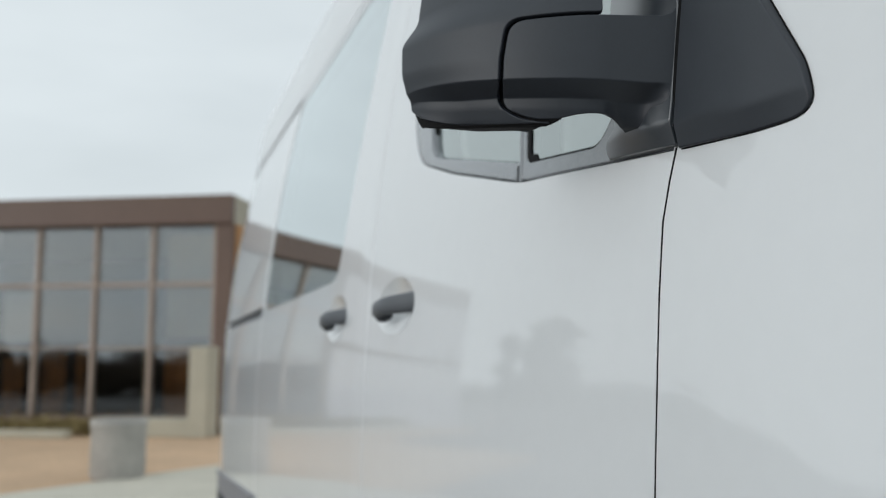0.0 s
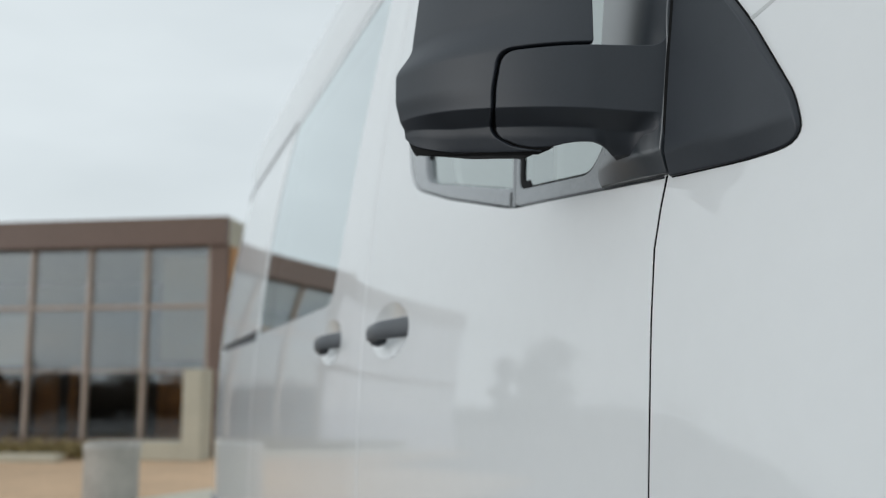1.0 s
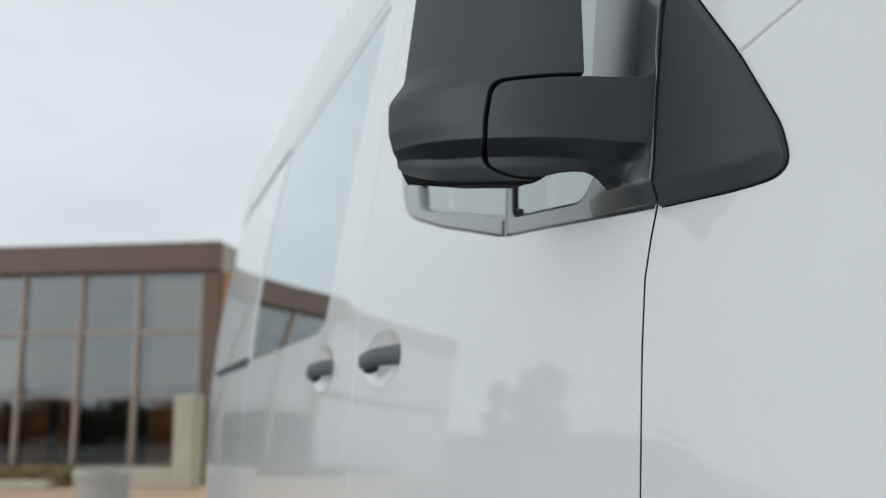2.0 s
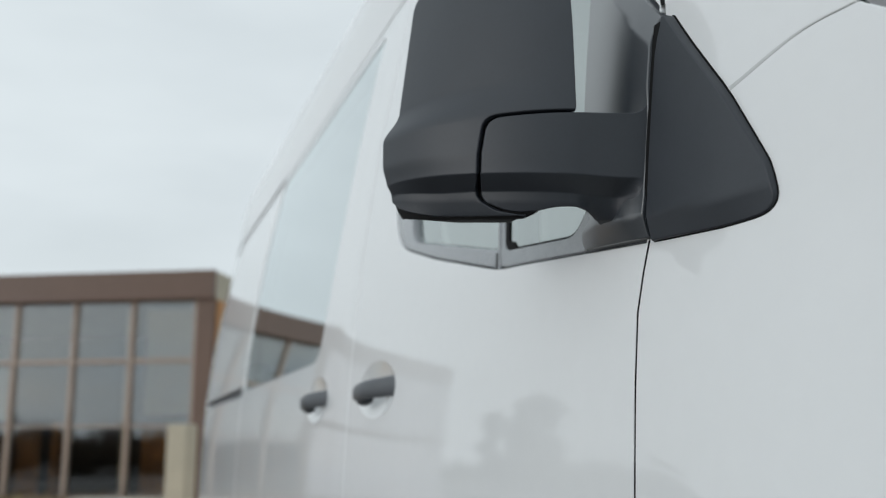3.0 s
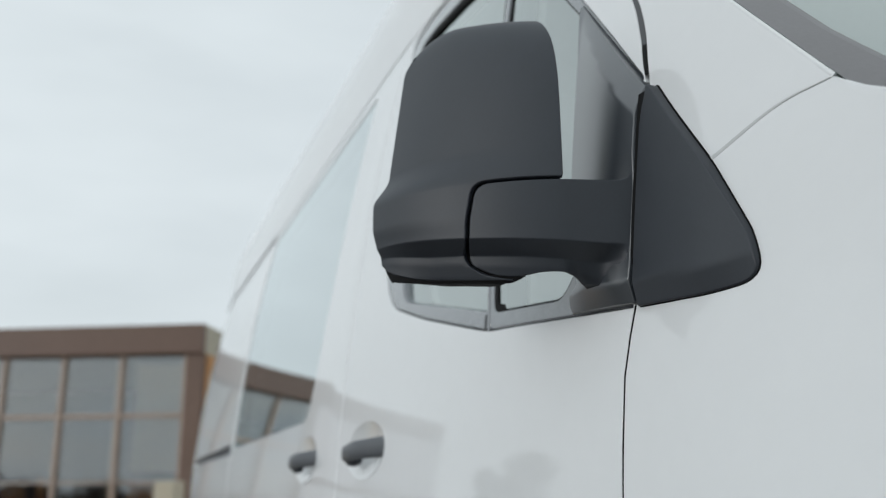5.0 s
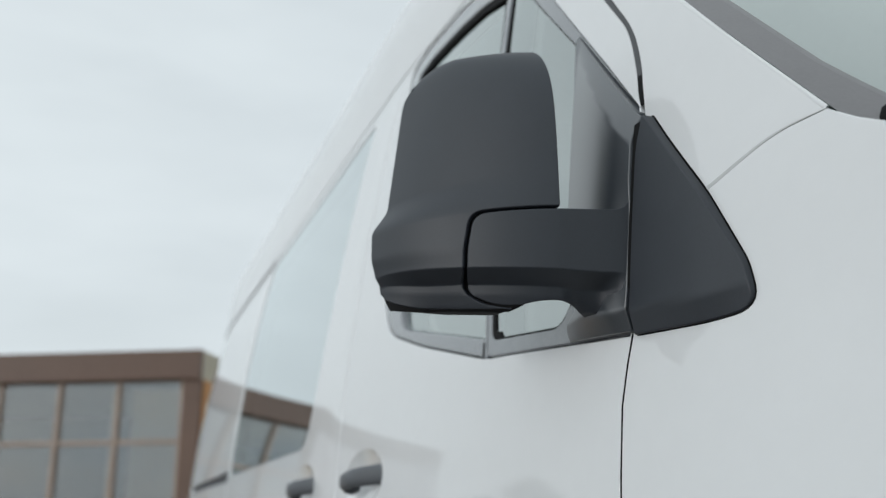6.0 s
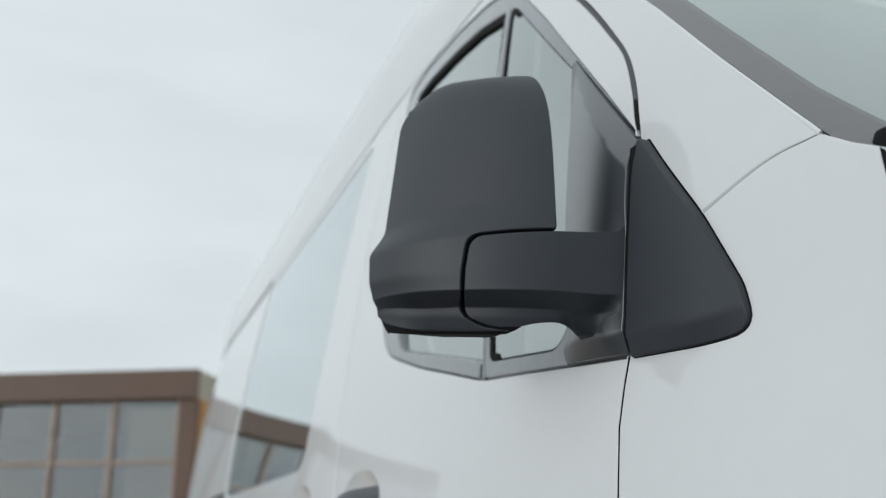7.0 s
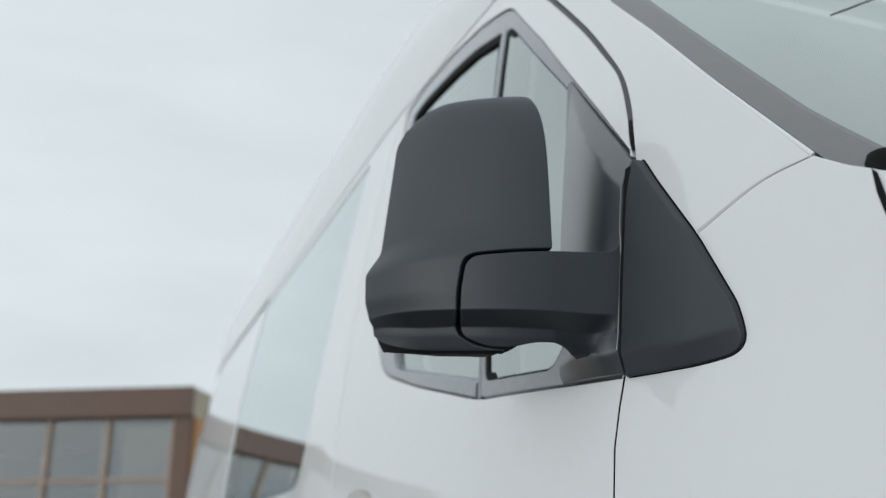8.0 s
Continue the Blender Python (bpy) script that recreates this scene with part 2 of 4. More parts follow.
def panel(name, outline, mat, parent, label="", holes=(), off=0.0, depth=0.022, edge=0.0025, step=0.06, left=False, bulge=None):
    """A sheet on the van's flank with rounded, turned-in edges. Outline and holes run in (x, z); off: how far in it lies;
    bulge: a function of (x, z) that gives extra outward height."""
    height = bulge or (lambda x, z: 0.0)

    def y_at(x, z):
        return flank(x, z) + off - height(x, z)

    def n_at(x, z):
        e = 0.002
        return Vector(((y_at(x + e, z) - y_at(x - e, z)) / (2 * e), -1.0, (y_at(x, z + e) - y_at(x, z - e)) / (2 * e))).normalized()

    loops = []
    for k, raw in enumerate([outline, *holes]):
        loop = dense([Vector(p) for p in raw], step * 0.6)
        if (area(loop) > 0) != (k == 0):
            loop.reverse()
        loops.append(loop)
    inner = [inset(loop, edge) for loop in loops]
    pts, edges = [], []
    for loop in inner:
        base = len(pts)
        pts += loop
        edges += [(base + i, base + (i + 1) % len(loop)) for i in range(len(loop))]
    xs, zs = [p.x for p in inner[0]], [p.y for p in inner[0]]
    near = step * 0.35
    for i in range(1, int((max(xs) - min(xs)) / step) + 1):
        for j in range(1, int((max(zs) - min(zs)) / step) + 1):
            p = Vector((min(xs) + i * step, min(zs) + j * step))
            if inside(inner[0], p) and not any(inside(h, p) for h in inner[1:]):
                if all((p - q).length > near for loop in inner for q in loop):
                    pts.append(p)
    flat, _, tris, *_ = delaunay_2d_cdt(pts, edges, [], 0, 1e-6)
    tris = [f for f in tris if within(inner, (flat[f[0]] + flat[f[1]] + flat[f[2]]) / 3)]
    verts, normals, faces = [], [], []
    for p in flat:
        verts.append(Vector((p.x, y_at(p.x, p.y), p.y)))
        normals.append(n_at(p.x, p.y))
    for f in tris:
        a, b, c = (flat[i] for i in f[:3])
        faces.append(tuple(f) if (b - a).cross(c - a) > 0 else tuple(f)[::-1])
    for rim, loop in zip(inner, loops):
        m, base = len(loop), len(verts)
        for p, q in zip(rim, loop):
            out = (q - p).normalized()
            n = n_at(p.x, p.y)
            y0 = y_at(q.x, q.y)
            verts += [Vector((p.x, y_at(p.x, p.y), p.y)), Vector((q.x, y0 + edge, q.y)), Vector((q.x, y0 + depth, q.y))]
            side = Vector((out.x, 0, out.y))
            normals += [n, (side + n * 0.15).normalized(), side]
        for i in range(m):
            a, b = base + 3 * i, base + 3 * ((i + 1) % m)
            faces += [(a, a + 1, b + 1, b), (a + 1, a + 2, b + 2, b + 1)]
    if left:
        verts = [Vector((v.x, 2 - v.y, v.z)) for v in verts]
        normals = [Vector((n.x, -n.y, n.z)) for n in normals]
        faces = [f[::-1] for f in faces]
    return mesh_object(name, verts, faces, mat, parent, label, normals)


# ---- the van ----
van = thing("panel_van", "white high-roof panel van with black plastic door mirrors, parked on asphalt", "van", at=(0, 0, 0))

DOOR_FRONT = [(-0.045, 0.45), (-0.038, 0.947), (-0.034, 1.05), (-0.0325, 1.152), (-0.030, 1.226), (-0.021, 1.268), (-0.012, 1.301),
              (-0.0045, 1.344), (-0.0035, 1.445), (-0.0045, 1.529), (-0.009, 1.563)]
FRAME_LINE = glide([(-0.0125, 1.574), (-0.019, 1.593), (-0.0245, 1.619), (-0.030, 1.637), (-0.043, 1.673), (-0.061, 1.706), (-0.094, 1.747), (-0.170, 1.835), (-0.297, 1.965), (-0.42, 2.085)])
PILLAR_LINE = glide([(-0.0055, 1.578), (-0.0105, 1.601), (-0.0155, 1.626), (-0.026, 1.657), (-0.042, 1.690), (-0.072, 1.732), (-0.155, 1.831), (-0.284, 1.965), (-0.41, 2.092)])
DOOR_FRONT = DOOR_FRONT + FRAME_LINE
DOOR = DOOR_FRONT + [(-0.46, 2.12), (-0.52, 2.145), (-0.60, 2.150), (-1.088, 2.150), (-1.088, 0.45)]
WINDOW_TRIM = rounded([(-0.014, 1.574), (-0.094, 1.667), (-0.165, 1.746), (-0.302, 1.896), (-0.478, 2.073), (-0.542, 2.094), (-0.625, 2.118), (-0.778, 2.139), (-0.954, 2.1445), (-1.05, 2.128),
                       (-0.89, 1.53), (-0.835, 1.452), (-0.645, 1.396), (-0.382, 1.332), (-0.318, 1.327), (-0.014, 1.299)],
                      [0, 0, 0, 0, 0.04, 0.02, 0.02, 0.02, 0.02, 0.03, 0.05, 0.05, 0.02, 0.04, 0.04, 0])
MAIN_PANE = rounded([(-0.504, 2.030), (-0.63, 2.066), (-0.75, 2.083), (-0.90, 2.093), (-0.985, 2.085), (-0.80, 1.53), (-0.765, 1.451), (-0.390, 1.364)],
                    [0.01, 0.02, 0.02, 0.02, 0.03, 0.04, 0.03, 0.015])
QUARTER_PANE = rounded([(-0.170, 1.722), (-0.2015, 1.7545), (-0.484, 2.039), (-0.366, 1.360), (-0.175, 1.341), (-0.138, 1.38)], [0.004, 0.01, 0.06, 0.012, 0.02, 0.02])
SLIDE_PANE = rounded([(-1.445, 1.286), (-1.40, 1.37), (-1.350, 1.60), (-1.325, 1.82), (-1.325, 2.112), (-2.815, 2.112), (-2.80, 1.286)],
                     [0.06, 0.1, 0.1, 0.1, 0.03, 0.05, 0.03])
CUP = [(-0.905 + 0.115 * math.cos(a), 1.191 + 0.053 * math.sin(a)) for a in [2 * math.pi * k / 28 for k in range(28)]]
CUP_REAR = [(x - 0.5, z) for x, z in CUP]
MIRROR_TRI = rounded([(0.001, 1.2975), (0.010, 1.297), (0.122, 1.2885), (0.188, 1.2890), (0.1755, 1.332), (0.1625, 1.352), (0.115, 1.4235), (0.0465, 1.5085), (0.0160, 1.549), (0.0105, 1.5495), (0.0092, 1.537), (0.0055, 1.523), (0.003, 1.505), (0.0025, 1.344)],
                     [0, 0, 0.03, 0.056, 0.02, 0.02, 0.02, 0.02, 0.006, 0.004, 0, 0, 0, 0])
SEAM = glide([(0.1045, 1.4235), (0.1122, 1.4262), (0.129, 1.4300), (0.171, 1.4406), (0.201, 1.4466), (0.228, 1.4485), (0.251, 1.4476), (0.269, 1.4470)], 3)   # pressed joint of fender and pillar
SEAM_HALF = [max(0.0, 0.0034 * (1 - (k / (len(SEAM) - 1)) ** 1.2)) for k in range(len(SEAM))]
PILLAR = [(-0.002, 1.563), (0.004, 1.53), (0.058, 1.4525)] + [(x, z + 0.5 * h + 0.0001) for (x, z), h in zip(SEAM, SEAM_HALF)] + [
          (0.2485, 1.4720), (0.2120, 1.5118), (0.1712, 1.5559), (0.1250, 1.6068), (0.0718, 1.6642), (0.0099, 1.7305), (-0.097, 1.841), (-0.36, 2.112)] + PILLAR_LINE[::-1]
FENDER = [(-0.0415, 0.45), (-0.0345, 0.947), (-0.0305, 1.05), (-0.029, 1.152), (-0.0265, 1.226), (-0.0175, 1.268), (-0.0085, 1.299), (-0.001, 1.344), (0.0, 1.445), (-0.001, 1.50), (0.002, 1.525),
          (0.057, 1.4495)] + [(x, z - 0.5 * h - 0.0001) for (x, z), h in zip(SEAM, SEAM_HALF)] + [(0.273, 1.4462),
          (0.304, 1.425), (0.330, 1.411), (0.337, 1.384), (0.346, 1.355), (0.38, 1.315), (0.5, 1.27), (0.95, 1.12), (0.95, 0.45)]


def arch(cx, r=0.43, base=0.45, back=False):
    """Points of a wheel arch over the axle at cx, from front to rear or back."""
    a0 = math.asin((base - 0.355) / r)
    pts = [(cx + r * math.cos(a0 + (math.pi - 2 * a0) * k / 16), 0.355 + r * math.sin(a0 + (math.pi - 2 * a0) * k / 16)) for k in range(17)]
    return pts[::-1] if back else pts


FENDER = FENDER + arch(0.50)
MIRROR_LOOP = [Vector(p) for p in MIRROR_TRI]


def handle(parent, x0, left=False):
    """A pull handle over its dished recess; x0: the recess's middle."""
    rings = []
    for k in range(7):
        r = max(1 - k / 6.0, 0.02)
        d = 0.0003 + 0.018 * (1 - r ** 2.4) ** 1.1
        rings.append([Vector((x0 + 0.1155 * r * math.cos(a), 0, 1.191 + 0.0533 * r * math.sin(a))) for a in [2 * math.pi * j / 28 for j in range(28)]])
        for v in rings[-1]:
            v.y = flank(v.x, v.z) + d
            if left:
                v.y = 2 - v.y
    loft_part("handle_recess", rings, PAINT, parent, "dished white recess", caps=False, smooth_angle=60)
    rings = []
    for k in range(15):
        t = k / 14
        x = x0 - 0.062 + 0.186 * t
        out = 0.018 + 0.012 * math.sin(math.pi / 2 * min(t / 0.3, 1.0)) ** 0.6 - 0.042 * smoothstep(0.40, 1.05, t)
        half = 0.0148 * (1 - 0.5 * max(0.0, 1 - t / 0.12) ** 2) + 0.0045 * t
        thick = 0.010
        zc = 1.1845 + 0.011 * t
        ring = []
        for j in range(14):
            a = 2 * math.pi * j / 14
            c, s = math.cos(a), math.sin(a)
            y = flank(x, zc) - out + 0.004 + thick * (abs(c) ** 0.7) * (1 if c > 0 else -1)
            ring.append(Vector((x, 2 - y if left else y, zc + half * (abs(s) ** 0.7) * (1 if s > 0 else -1))))
        rings.append(ring)
    bar = loft_part("door_handle", rings, HANDLE, parent, "satin grey-black pull handle", smooth_angle=50)
    lug = []
    for k in range(6):
        x = x0 - 0.058 + 0.062 * k / 5
        r = 0.0135 * (1 - 0.4 * abs(2 * k / 5 - 1) ** 3)
        lug.append([Vector((x, (2 - (flank(x, 1.178) - 0.012 + r * math.cos(a))) if left else flank(x, 1.178) - 0.012 + r * math.cos(a), 1.175 + r * math.sin(a)))
                    for a in [2 * math.pi * j / 12 for j in range(12)]])
    loft_part("handle_lug", lug, BLACK, bar, smooth_angle=50)
    return bar


def chamfer_top(x):
    """The height of the edge where the mirror foot's lower chamfer begins."""
    return 1.326 - 0.075 * x


def plate_bulge(x, z):
    """The mirror's foot: it swells out of the glass and rounds over towards the door's front edge, chamfered along the bottom."""
    t = min(max((x + 0.174) / 0.1725, 0), 1)
    swell = 0.1725 * (0.18 * t + 0.06 * t * t - 0.145 * t ** 3) - (0.003 + 0.0035 * (1 - smoothstep(1.43, 1.48, z))) * smoothstep(0.80, 1.0, t)
    bevel = min(max((z - 1.300) / (chamfer_top(x) - 1.300), 0), 1)
    along = ((x + 0.187) * 0.673 - (z - 1.7636) * 0.740) / 0.2473
    facet = min(max(-((x + 0.187) * 0.740 + (z - 1.7636) * 0.673) / (0.014 + 0.0145 * min(max(along, 0), 1)), 0), 1)   # flat bevel along the slanting edge
    full = swell * (0.20 + 0.80 * bevel) + 0.0025 * bevel * t * (1 - 0.6 * smoothstep(chamfer_top(x), 1.40, z))
    return 0.002 + full * (0.35 + 0.65 * facet) - 0.0015 * (1 - facet)


def tri_bulge(x, z):
    bevel = min(max((z - 1.2855) / (0.037 - 0.06 * max(x, 0)), 0), 1)
    tip = 1 - smoothstep(0.10, 0.20, x)
    return 0.001 + (0.006 + 0.0065 * tip) * bevel


for is_left in (False, True):
    holes = [WINDOW_TRIM, CUP]
    door = panel("front_door", DOOR, PAINT, van, "white front door with black window trim", holes=holes, left=is_left, step=0.05, edge=0.0012)
    panel("window_trim", inset([Vector(p) for p in WINDOW_TRIM], -0.0015 if area([Vector(p) for p in WINDOW_TRIM]) < 0 else 0.0015), TRIM, door,
          "black window surround", holes=[MAIN_PANE, QUARTER_PANE], off=0.003, depth=0.02, edge=0.004, left=is_left, step=0.04)
    for nm, pane in (("door_glass", MAIN_PANE), ("quarter_glass", QUARTER_PANE)):
        g = panel(nm, pane, GLASS, door, "clear green-tinted glass", off=0.014 if nm == "door_glass" else 0.0062, depth=0.003, edge=0.001, left=is_left)
        g.visible_shadow = False
    panel("division_bar", [(-0.3845, 1.3335), (-0.3755, 1.3325), (-0.4765, 2.024), (-0.4915, 2.026)], TRIM, door, "grey-black bar between the panes", off=0.0012, depth=0.004, edge=0.003, left=is_left, step=0.04)
    panel("trim_end_cap", [(-0.397, 1.337), (-0.3865, 1.335), (-0.3900, 1.3590), (-0.3975, 1.3605)], SEAL, door, "dark rubber end cap", off=0.0022, depth=0.006, edge=0.001, left=is_left, step=0.02)
    run = ccw(MAIN_PANE)
    panel("glass_run_seal", inset(run, -0.002), RUBBER_AND_SHADE, door, "black rubber glass seal", holes=[inset(run, lambda p: -0.0015 + 0.0155 * smoothstep(1.47, 1.62, p.y))], off=0.0075, depth=0.008, edge=0.0015, left=is_left)
    run = dense(ccw(QUARTER_PANE), 0.01)
    panel("glass_run_seal", inset(run, -0.002), RUBBER_AND_SHADE, door, "black rubber glass seal", holes=[inset(run, lambda p: -0.0012 + 0.0105 * (1 - smoothstep(0.008, 0.02, p.x + 0.354 + 0.143 * (p.y - 1.36))))], off=0.004, depth=0.006,
          edge=0.0006, left=is_left)
    handle(door, -0.905, is_left)
    panel("fender", FENDER, PAINT, van, left=is_left, step=0.05, edge=0.0012)
    panel("windscreen_pillar", PILLAR, PAINT, van, left=is_left, step=0.04, edge=0.0012)
    # flush grey strip: the groove's shade is put into its colour
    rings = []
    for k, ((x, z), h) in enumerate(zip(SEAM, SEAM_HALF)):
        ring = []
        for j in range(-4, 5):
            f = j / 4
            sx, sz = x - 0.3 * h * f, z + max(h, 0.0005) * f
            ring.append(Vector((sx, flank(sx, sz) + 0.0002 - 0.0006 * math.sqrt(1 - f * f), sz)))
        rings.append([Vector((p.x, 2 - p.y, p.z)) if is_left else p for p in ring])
    loft_part("pillar_joint", rings, JOINT_SHADE, van, "thin grey strip coloured as the shade of a shallow joint", closed=False, smooth_angle=80)
    panel("cover_gasket", inset([Vector(p) for p in MIRROR_TRI], -0.0015 if area(MIRROR_LOOP) > 0 else 0.0015), RUBBER_AND_SHADE, van, off=-0.0008, depth=0.01, edge=0.0006, left=is_left, step=0.02)
    panel("pillar_mirror_cover", MIRROR_TRI, BLACK, van, "black plastic corner cover", left=is_left, step=0.009, bulge=tri_bulge, edge=0.0018, depth=0.012)
    # black strip added so that the joint looks as dark as a deep gap
    rings = []
    for k in range(25):
        z = 1.303 + 0.240 * k / 24
        h = 0.0005 + 0.0122 * min((z - 1.303) / 0.048, 1.0)
        dx = 0.006 * smoothstep(1.505, 1.54, z)
        ring = [Vector((x, flank(x, z) - h, z)) for x in (-0.0035 + dx * 0.3, 0.0005 + dx * 0.5, 0.0045 + dx)]
        rings.append([Vector((p.x, 2 - p.y, p.z)) if is_left else p for p in ring])
    loft_part("mirror_joint_shade", rings, RUBBER_AND_SHADE, van, "black strip painting the shade in the mirror foot's joint", closed=False)
    slide_out = [(-1.093, 0.45), (-1.093, 2.150), (-2.83, 2.150), (-2.83, 0.45)]
    sliding = panel("sliding_door", slide_out, PAINT, van, "white sliding door with one large window", holes=[SLIDE_PANE, CUP_REAR], left=is_left)
    g = panel("sliding_door_glass", inset([Vector(p) for p in SLIDE_PANE], -0.002 if area([Vector(p) for p in SLIDE_PANE]) < 0 else 0.002), TINTED, sliding,
              "dark tinted glass", off=0.003, depth=0.004, edge=0.001, left=is_left)
    g.visible_shadow = False
    handle(sliding, -1.405, is_left)
    rail_hole = [(-2.842, 1.268), (-2.842, 1.305), (-4.30, 1.300), (-4.30, 1.272)]
    panel("rear_side", [(-2.836, 0.45), (-2.836, 2.150), (-4.62, 2.150), (-4.62, 0.45)], PAINT, van, holes=[rail_hole], left=is_left)
    panel("door_rail", [(-2.843, 1.269), (-2.843, 1.304), (-4.299, 1.299), (-4.299, 1.273)], BLACK, van, "dark sliding-door rail", off=0.012, depth=0.01, edge=0.003, left=is_left)
    panel("roof_gutter", [(-2.90, 2.130), (-2.86, 2.149), (-4.59, 2.149), (-4.59, 2.130)], MOULDING, van, "grey gutter strip under the roof", off=-0.004, depth=0.006, edge=0.002, left=is_left)
    # the moulding's grey also paints the dark ground reflection on the lower body
    panel("side_moulding", [(-2.85, 0.45), (-2.85, 0.60), (-4.54, 0.53), (-4.54, 0.44)], MOULDING, van, "lower side moulding, grey with the body's painted shade", off=-0.012, depth=0.015, edge=0.006, left=is_left)
    shell_outline = [(0.94, 0.46), (0.94, 1.10), (0.5, 1.25), (0.38, 1.30), (0.30, 1.41), (0.255, 1.44), (-0.12, 1.83), (-0.38, 2.10), (-0.52, 2.165), (-4.61, 2.165), (-4.61, 0.46)] + arch(0.50, base=0.46, back=True)
    panel("inner_body", shell_outline, DARK, van, holes=[MAIN_PANE, QUARTER_PANE, SLIDE_PANE], off=0.024, depth=0.03, edge=0.001, left=is_left)


# ---- roof, ends and inside of the van ----
def roof_ring(x):
    zb = 2.154
    y0 = flank(x, zb)
    half = 1 - y0
    h = 0.50 * (1 - max(0.0, (x + 1.35) / 1.0) ** 2) * (1 - 0.30 * max(0.0, (-4.25 - x) / 0.4) ** 2)
    h = max(h, 0.03)
    ring = []
    for k in range(41):
        a = math.pi * k / 40
        c, s = math.cos(a), math.sin(a)
        ring.append(Vector((x, 1 - half * (abs(c) ** (2 / 3.2)) * (1 if c > 0 else -1), zb + h * max(s, 0.0) ** (2 / 3.2))))
    return ring


roof_x = [-0.36, -0.42, -0.5, -0.6, -0.7, -0.8, -0.9, -1.0, -1.1, -1.2, -1.35, -1.6, -2, -2.5, -3, -3.5, -3.9, -4.1, -4.25, -4.34, -4.44, -4.54, -4.62]
loft_part("roof", [roof_ring(x) for x in roof_x], PAINT, van, "white raised roof", closed=False, smooth_angle=40)
back = roof_ring(-4.62) + [Vector((-4.62, 2 - flank(-4.62, z), z)) for z in (2.1, 1.7, 1.4, 1.1, 0.8, 0.45)]
back += [Vector((-4.62, flank(-4.62, z), z)) for z in (0.45, 0.8, 1.1, 1.4, 1.7, 2.0)]
bm = bmesh.new()
bm.faces.new([bm.verts.new(v) for v in back])
part("rear_doors", bm, PAINT, van)
part("rear_bumper", box((-4.74, 0.02, 0.28), (-4.625, 1.98, 0.475), 0.05), BLACK, van, "black plastic rear bumper")
part("floor_pan", box((-4.54, 0.1, 0.40), (0.9, 1.9, 0.46)), DARK, van)
part("headliner", box((-1.2, 0.20, 2.13), (-0.38, 1.80, 2.145)), HEADLINER, van)
part("bulkhead", box((-1.22, 0.15, 0.46), (-1.19, 1.85, 2.12)), HEADLINER, van)
for is_left in (False, True):
    panel("cab_lining", [(0.05, 0.5), (0.05, 1.60), (-0.38, 2.05), (-0.52, 2.13), (-1.18, 2.13), (-1.18, 0.5)], HEADLINER, van, holes=[MAIN_PANE, QUARTER_PANE], off=0.060, depth=0.01, edge=0.001, left=is_left)


def screen_point(y, z, out=0.0):
    edge_x = 0.2745 - (z - 1.446) * 0.945
    ys = flank(edge_x, z)
    t = (y - 1) / (1 - ys)
    return Vector((edge_x + 0.27 * (1 - t * t) + out * 0.72, y, z + out * 0.6))


def screen_grid(name, mat, lo, hi, y_in, out, label=""):
    rings = []
    for i in range(15):
        z = lo + (hi - lo) * i / 14
        edge_y = flank(0.2745 - (z - 1.446) * 0.945, z) + y_in
        rings.append([screen_point(edge_y + (2 - 2 * edge_y) * j / 28, z, out) for j in range(29)])
    return loft_part(name, rings, mat, van, label, closed=False, smooth_angle=60)


ws = screen_grid("windscreen", SCREEN, 1.36, 2.10, 0.001, 0.0, "curved laminated windscreen")
ws.visible_shadow = False

FRIT_W = 0.0325


def frit_strip(name, side, w0, w1, mat, label):
    """The ceramic edge printed on the windscreen along one side, from w0 to w1 in from its rim."""
    rings = []
    for i in range(25):
        z = 1.37 + 0.72 * i / 24
        edge_y = flank(0.2745 - (z - 1.446) * 0.945, z) + 0.0015
        more = 0.25 * max(0.0, 1.52 - z) ** 1.2
        lo, hi = (w0 + more if w0 else 0.0), w1 + more
        ys = [edge_y + lo + (hi - lo) * j / 8 for j in range(9)]
        rings.append([screen_point(y if side == 0 else 2 - y, z, 0.0015) for y in ys])
    return loft_part(name, rings, mat, ws, label, closed=False, smooth_angle=60)


for side in (0, 1):
    frit_strip("ceramic_border", side, 0.0, FRIT_W, FRIT, "dark ceramic border")
    frit_strip("ceramic_dots", side, FRIT_W, FRIT_W + 0.006, DOTS, "paler dotted ceramic fade")
rings = [[screen_point(0.2 + 1.6 * j / 24, 1.36 + 0.075 * i / 4, 0.002) for j in range(25)] for i in range(5)]
loft_part("ceramic_border", rings, FRIT, ws, "dark ceramic border", closed=False, smooth_angle=60)


# painted bead along the windscreen's sides, added to give the pillar edge its highlight
for is_left in (False, True):
    rings = []
    for i in range(25):
        z = 1.448 + 0.65 * i / 24
        x = 0.2745 - (z - 1.446) * 0.945
        y = flank(x, z)
        ring = [Vector((x - 0.0012 + 0.0022 * math.cos(a), y + 0.0012 + 0.0016 * math.sin(a), z - 0.0010 + 0.0022 * math.cos(a))) for a in [2 * math.pi * j / 8 for j in range(8)]]
        rings.append([Vector((p.x, 2 - p.y, p.z)) for p in ring] if is_left else ring)
    loft_part("edge_highlight_bead", rings, PAINT, van, "thin painted bead added for the pillar edge's highlight", smooth_angle=60)


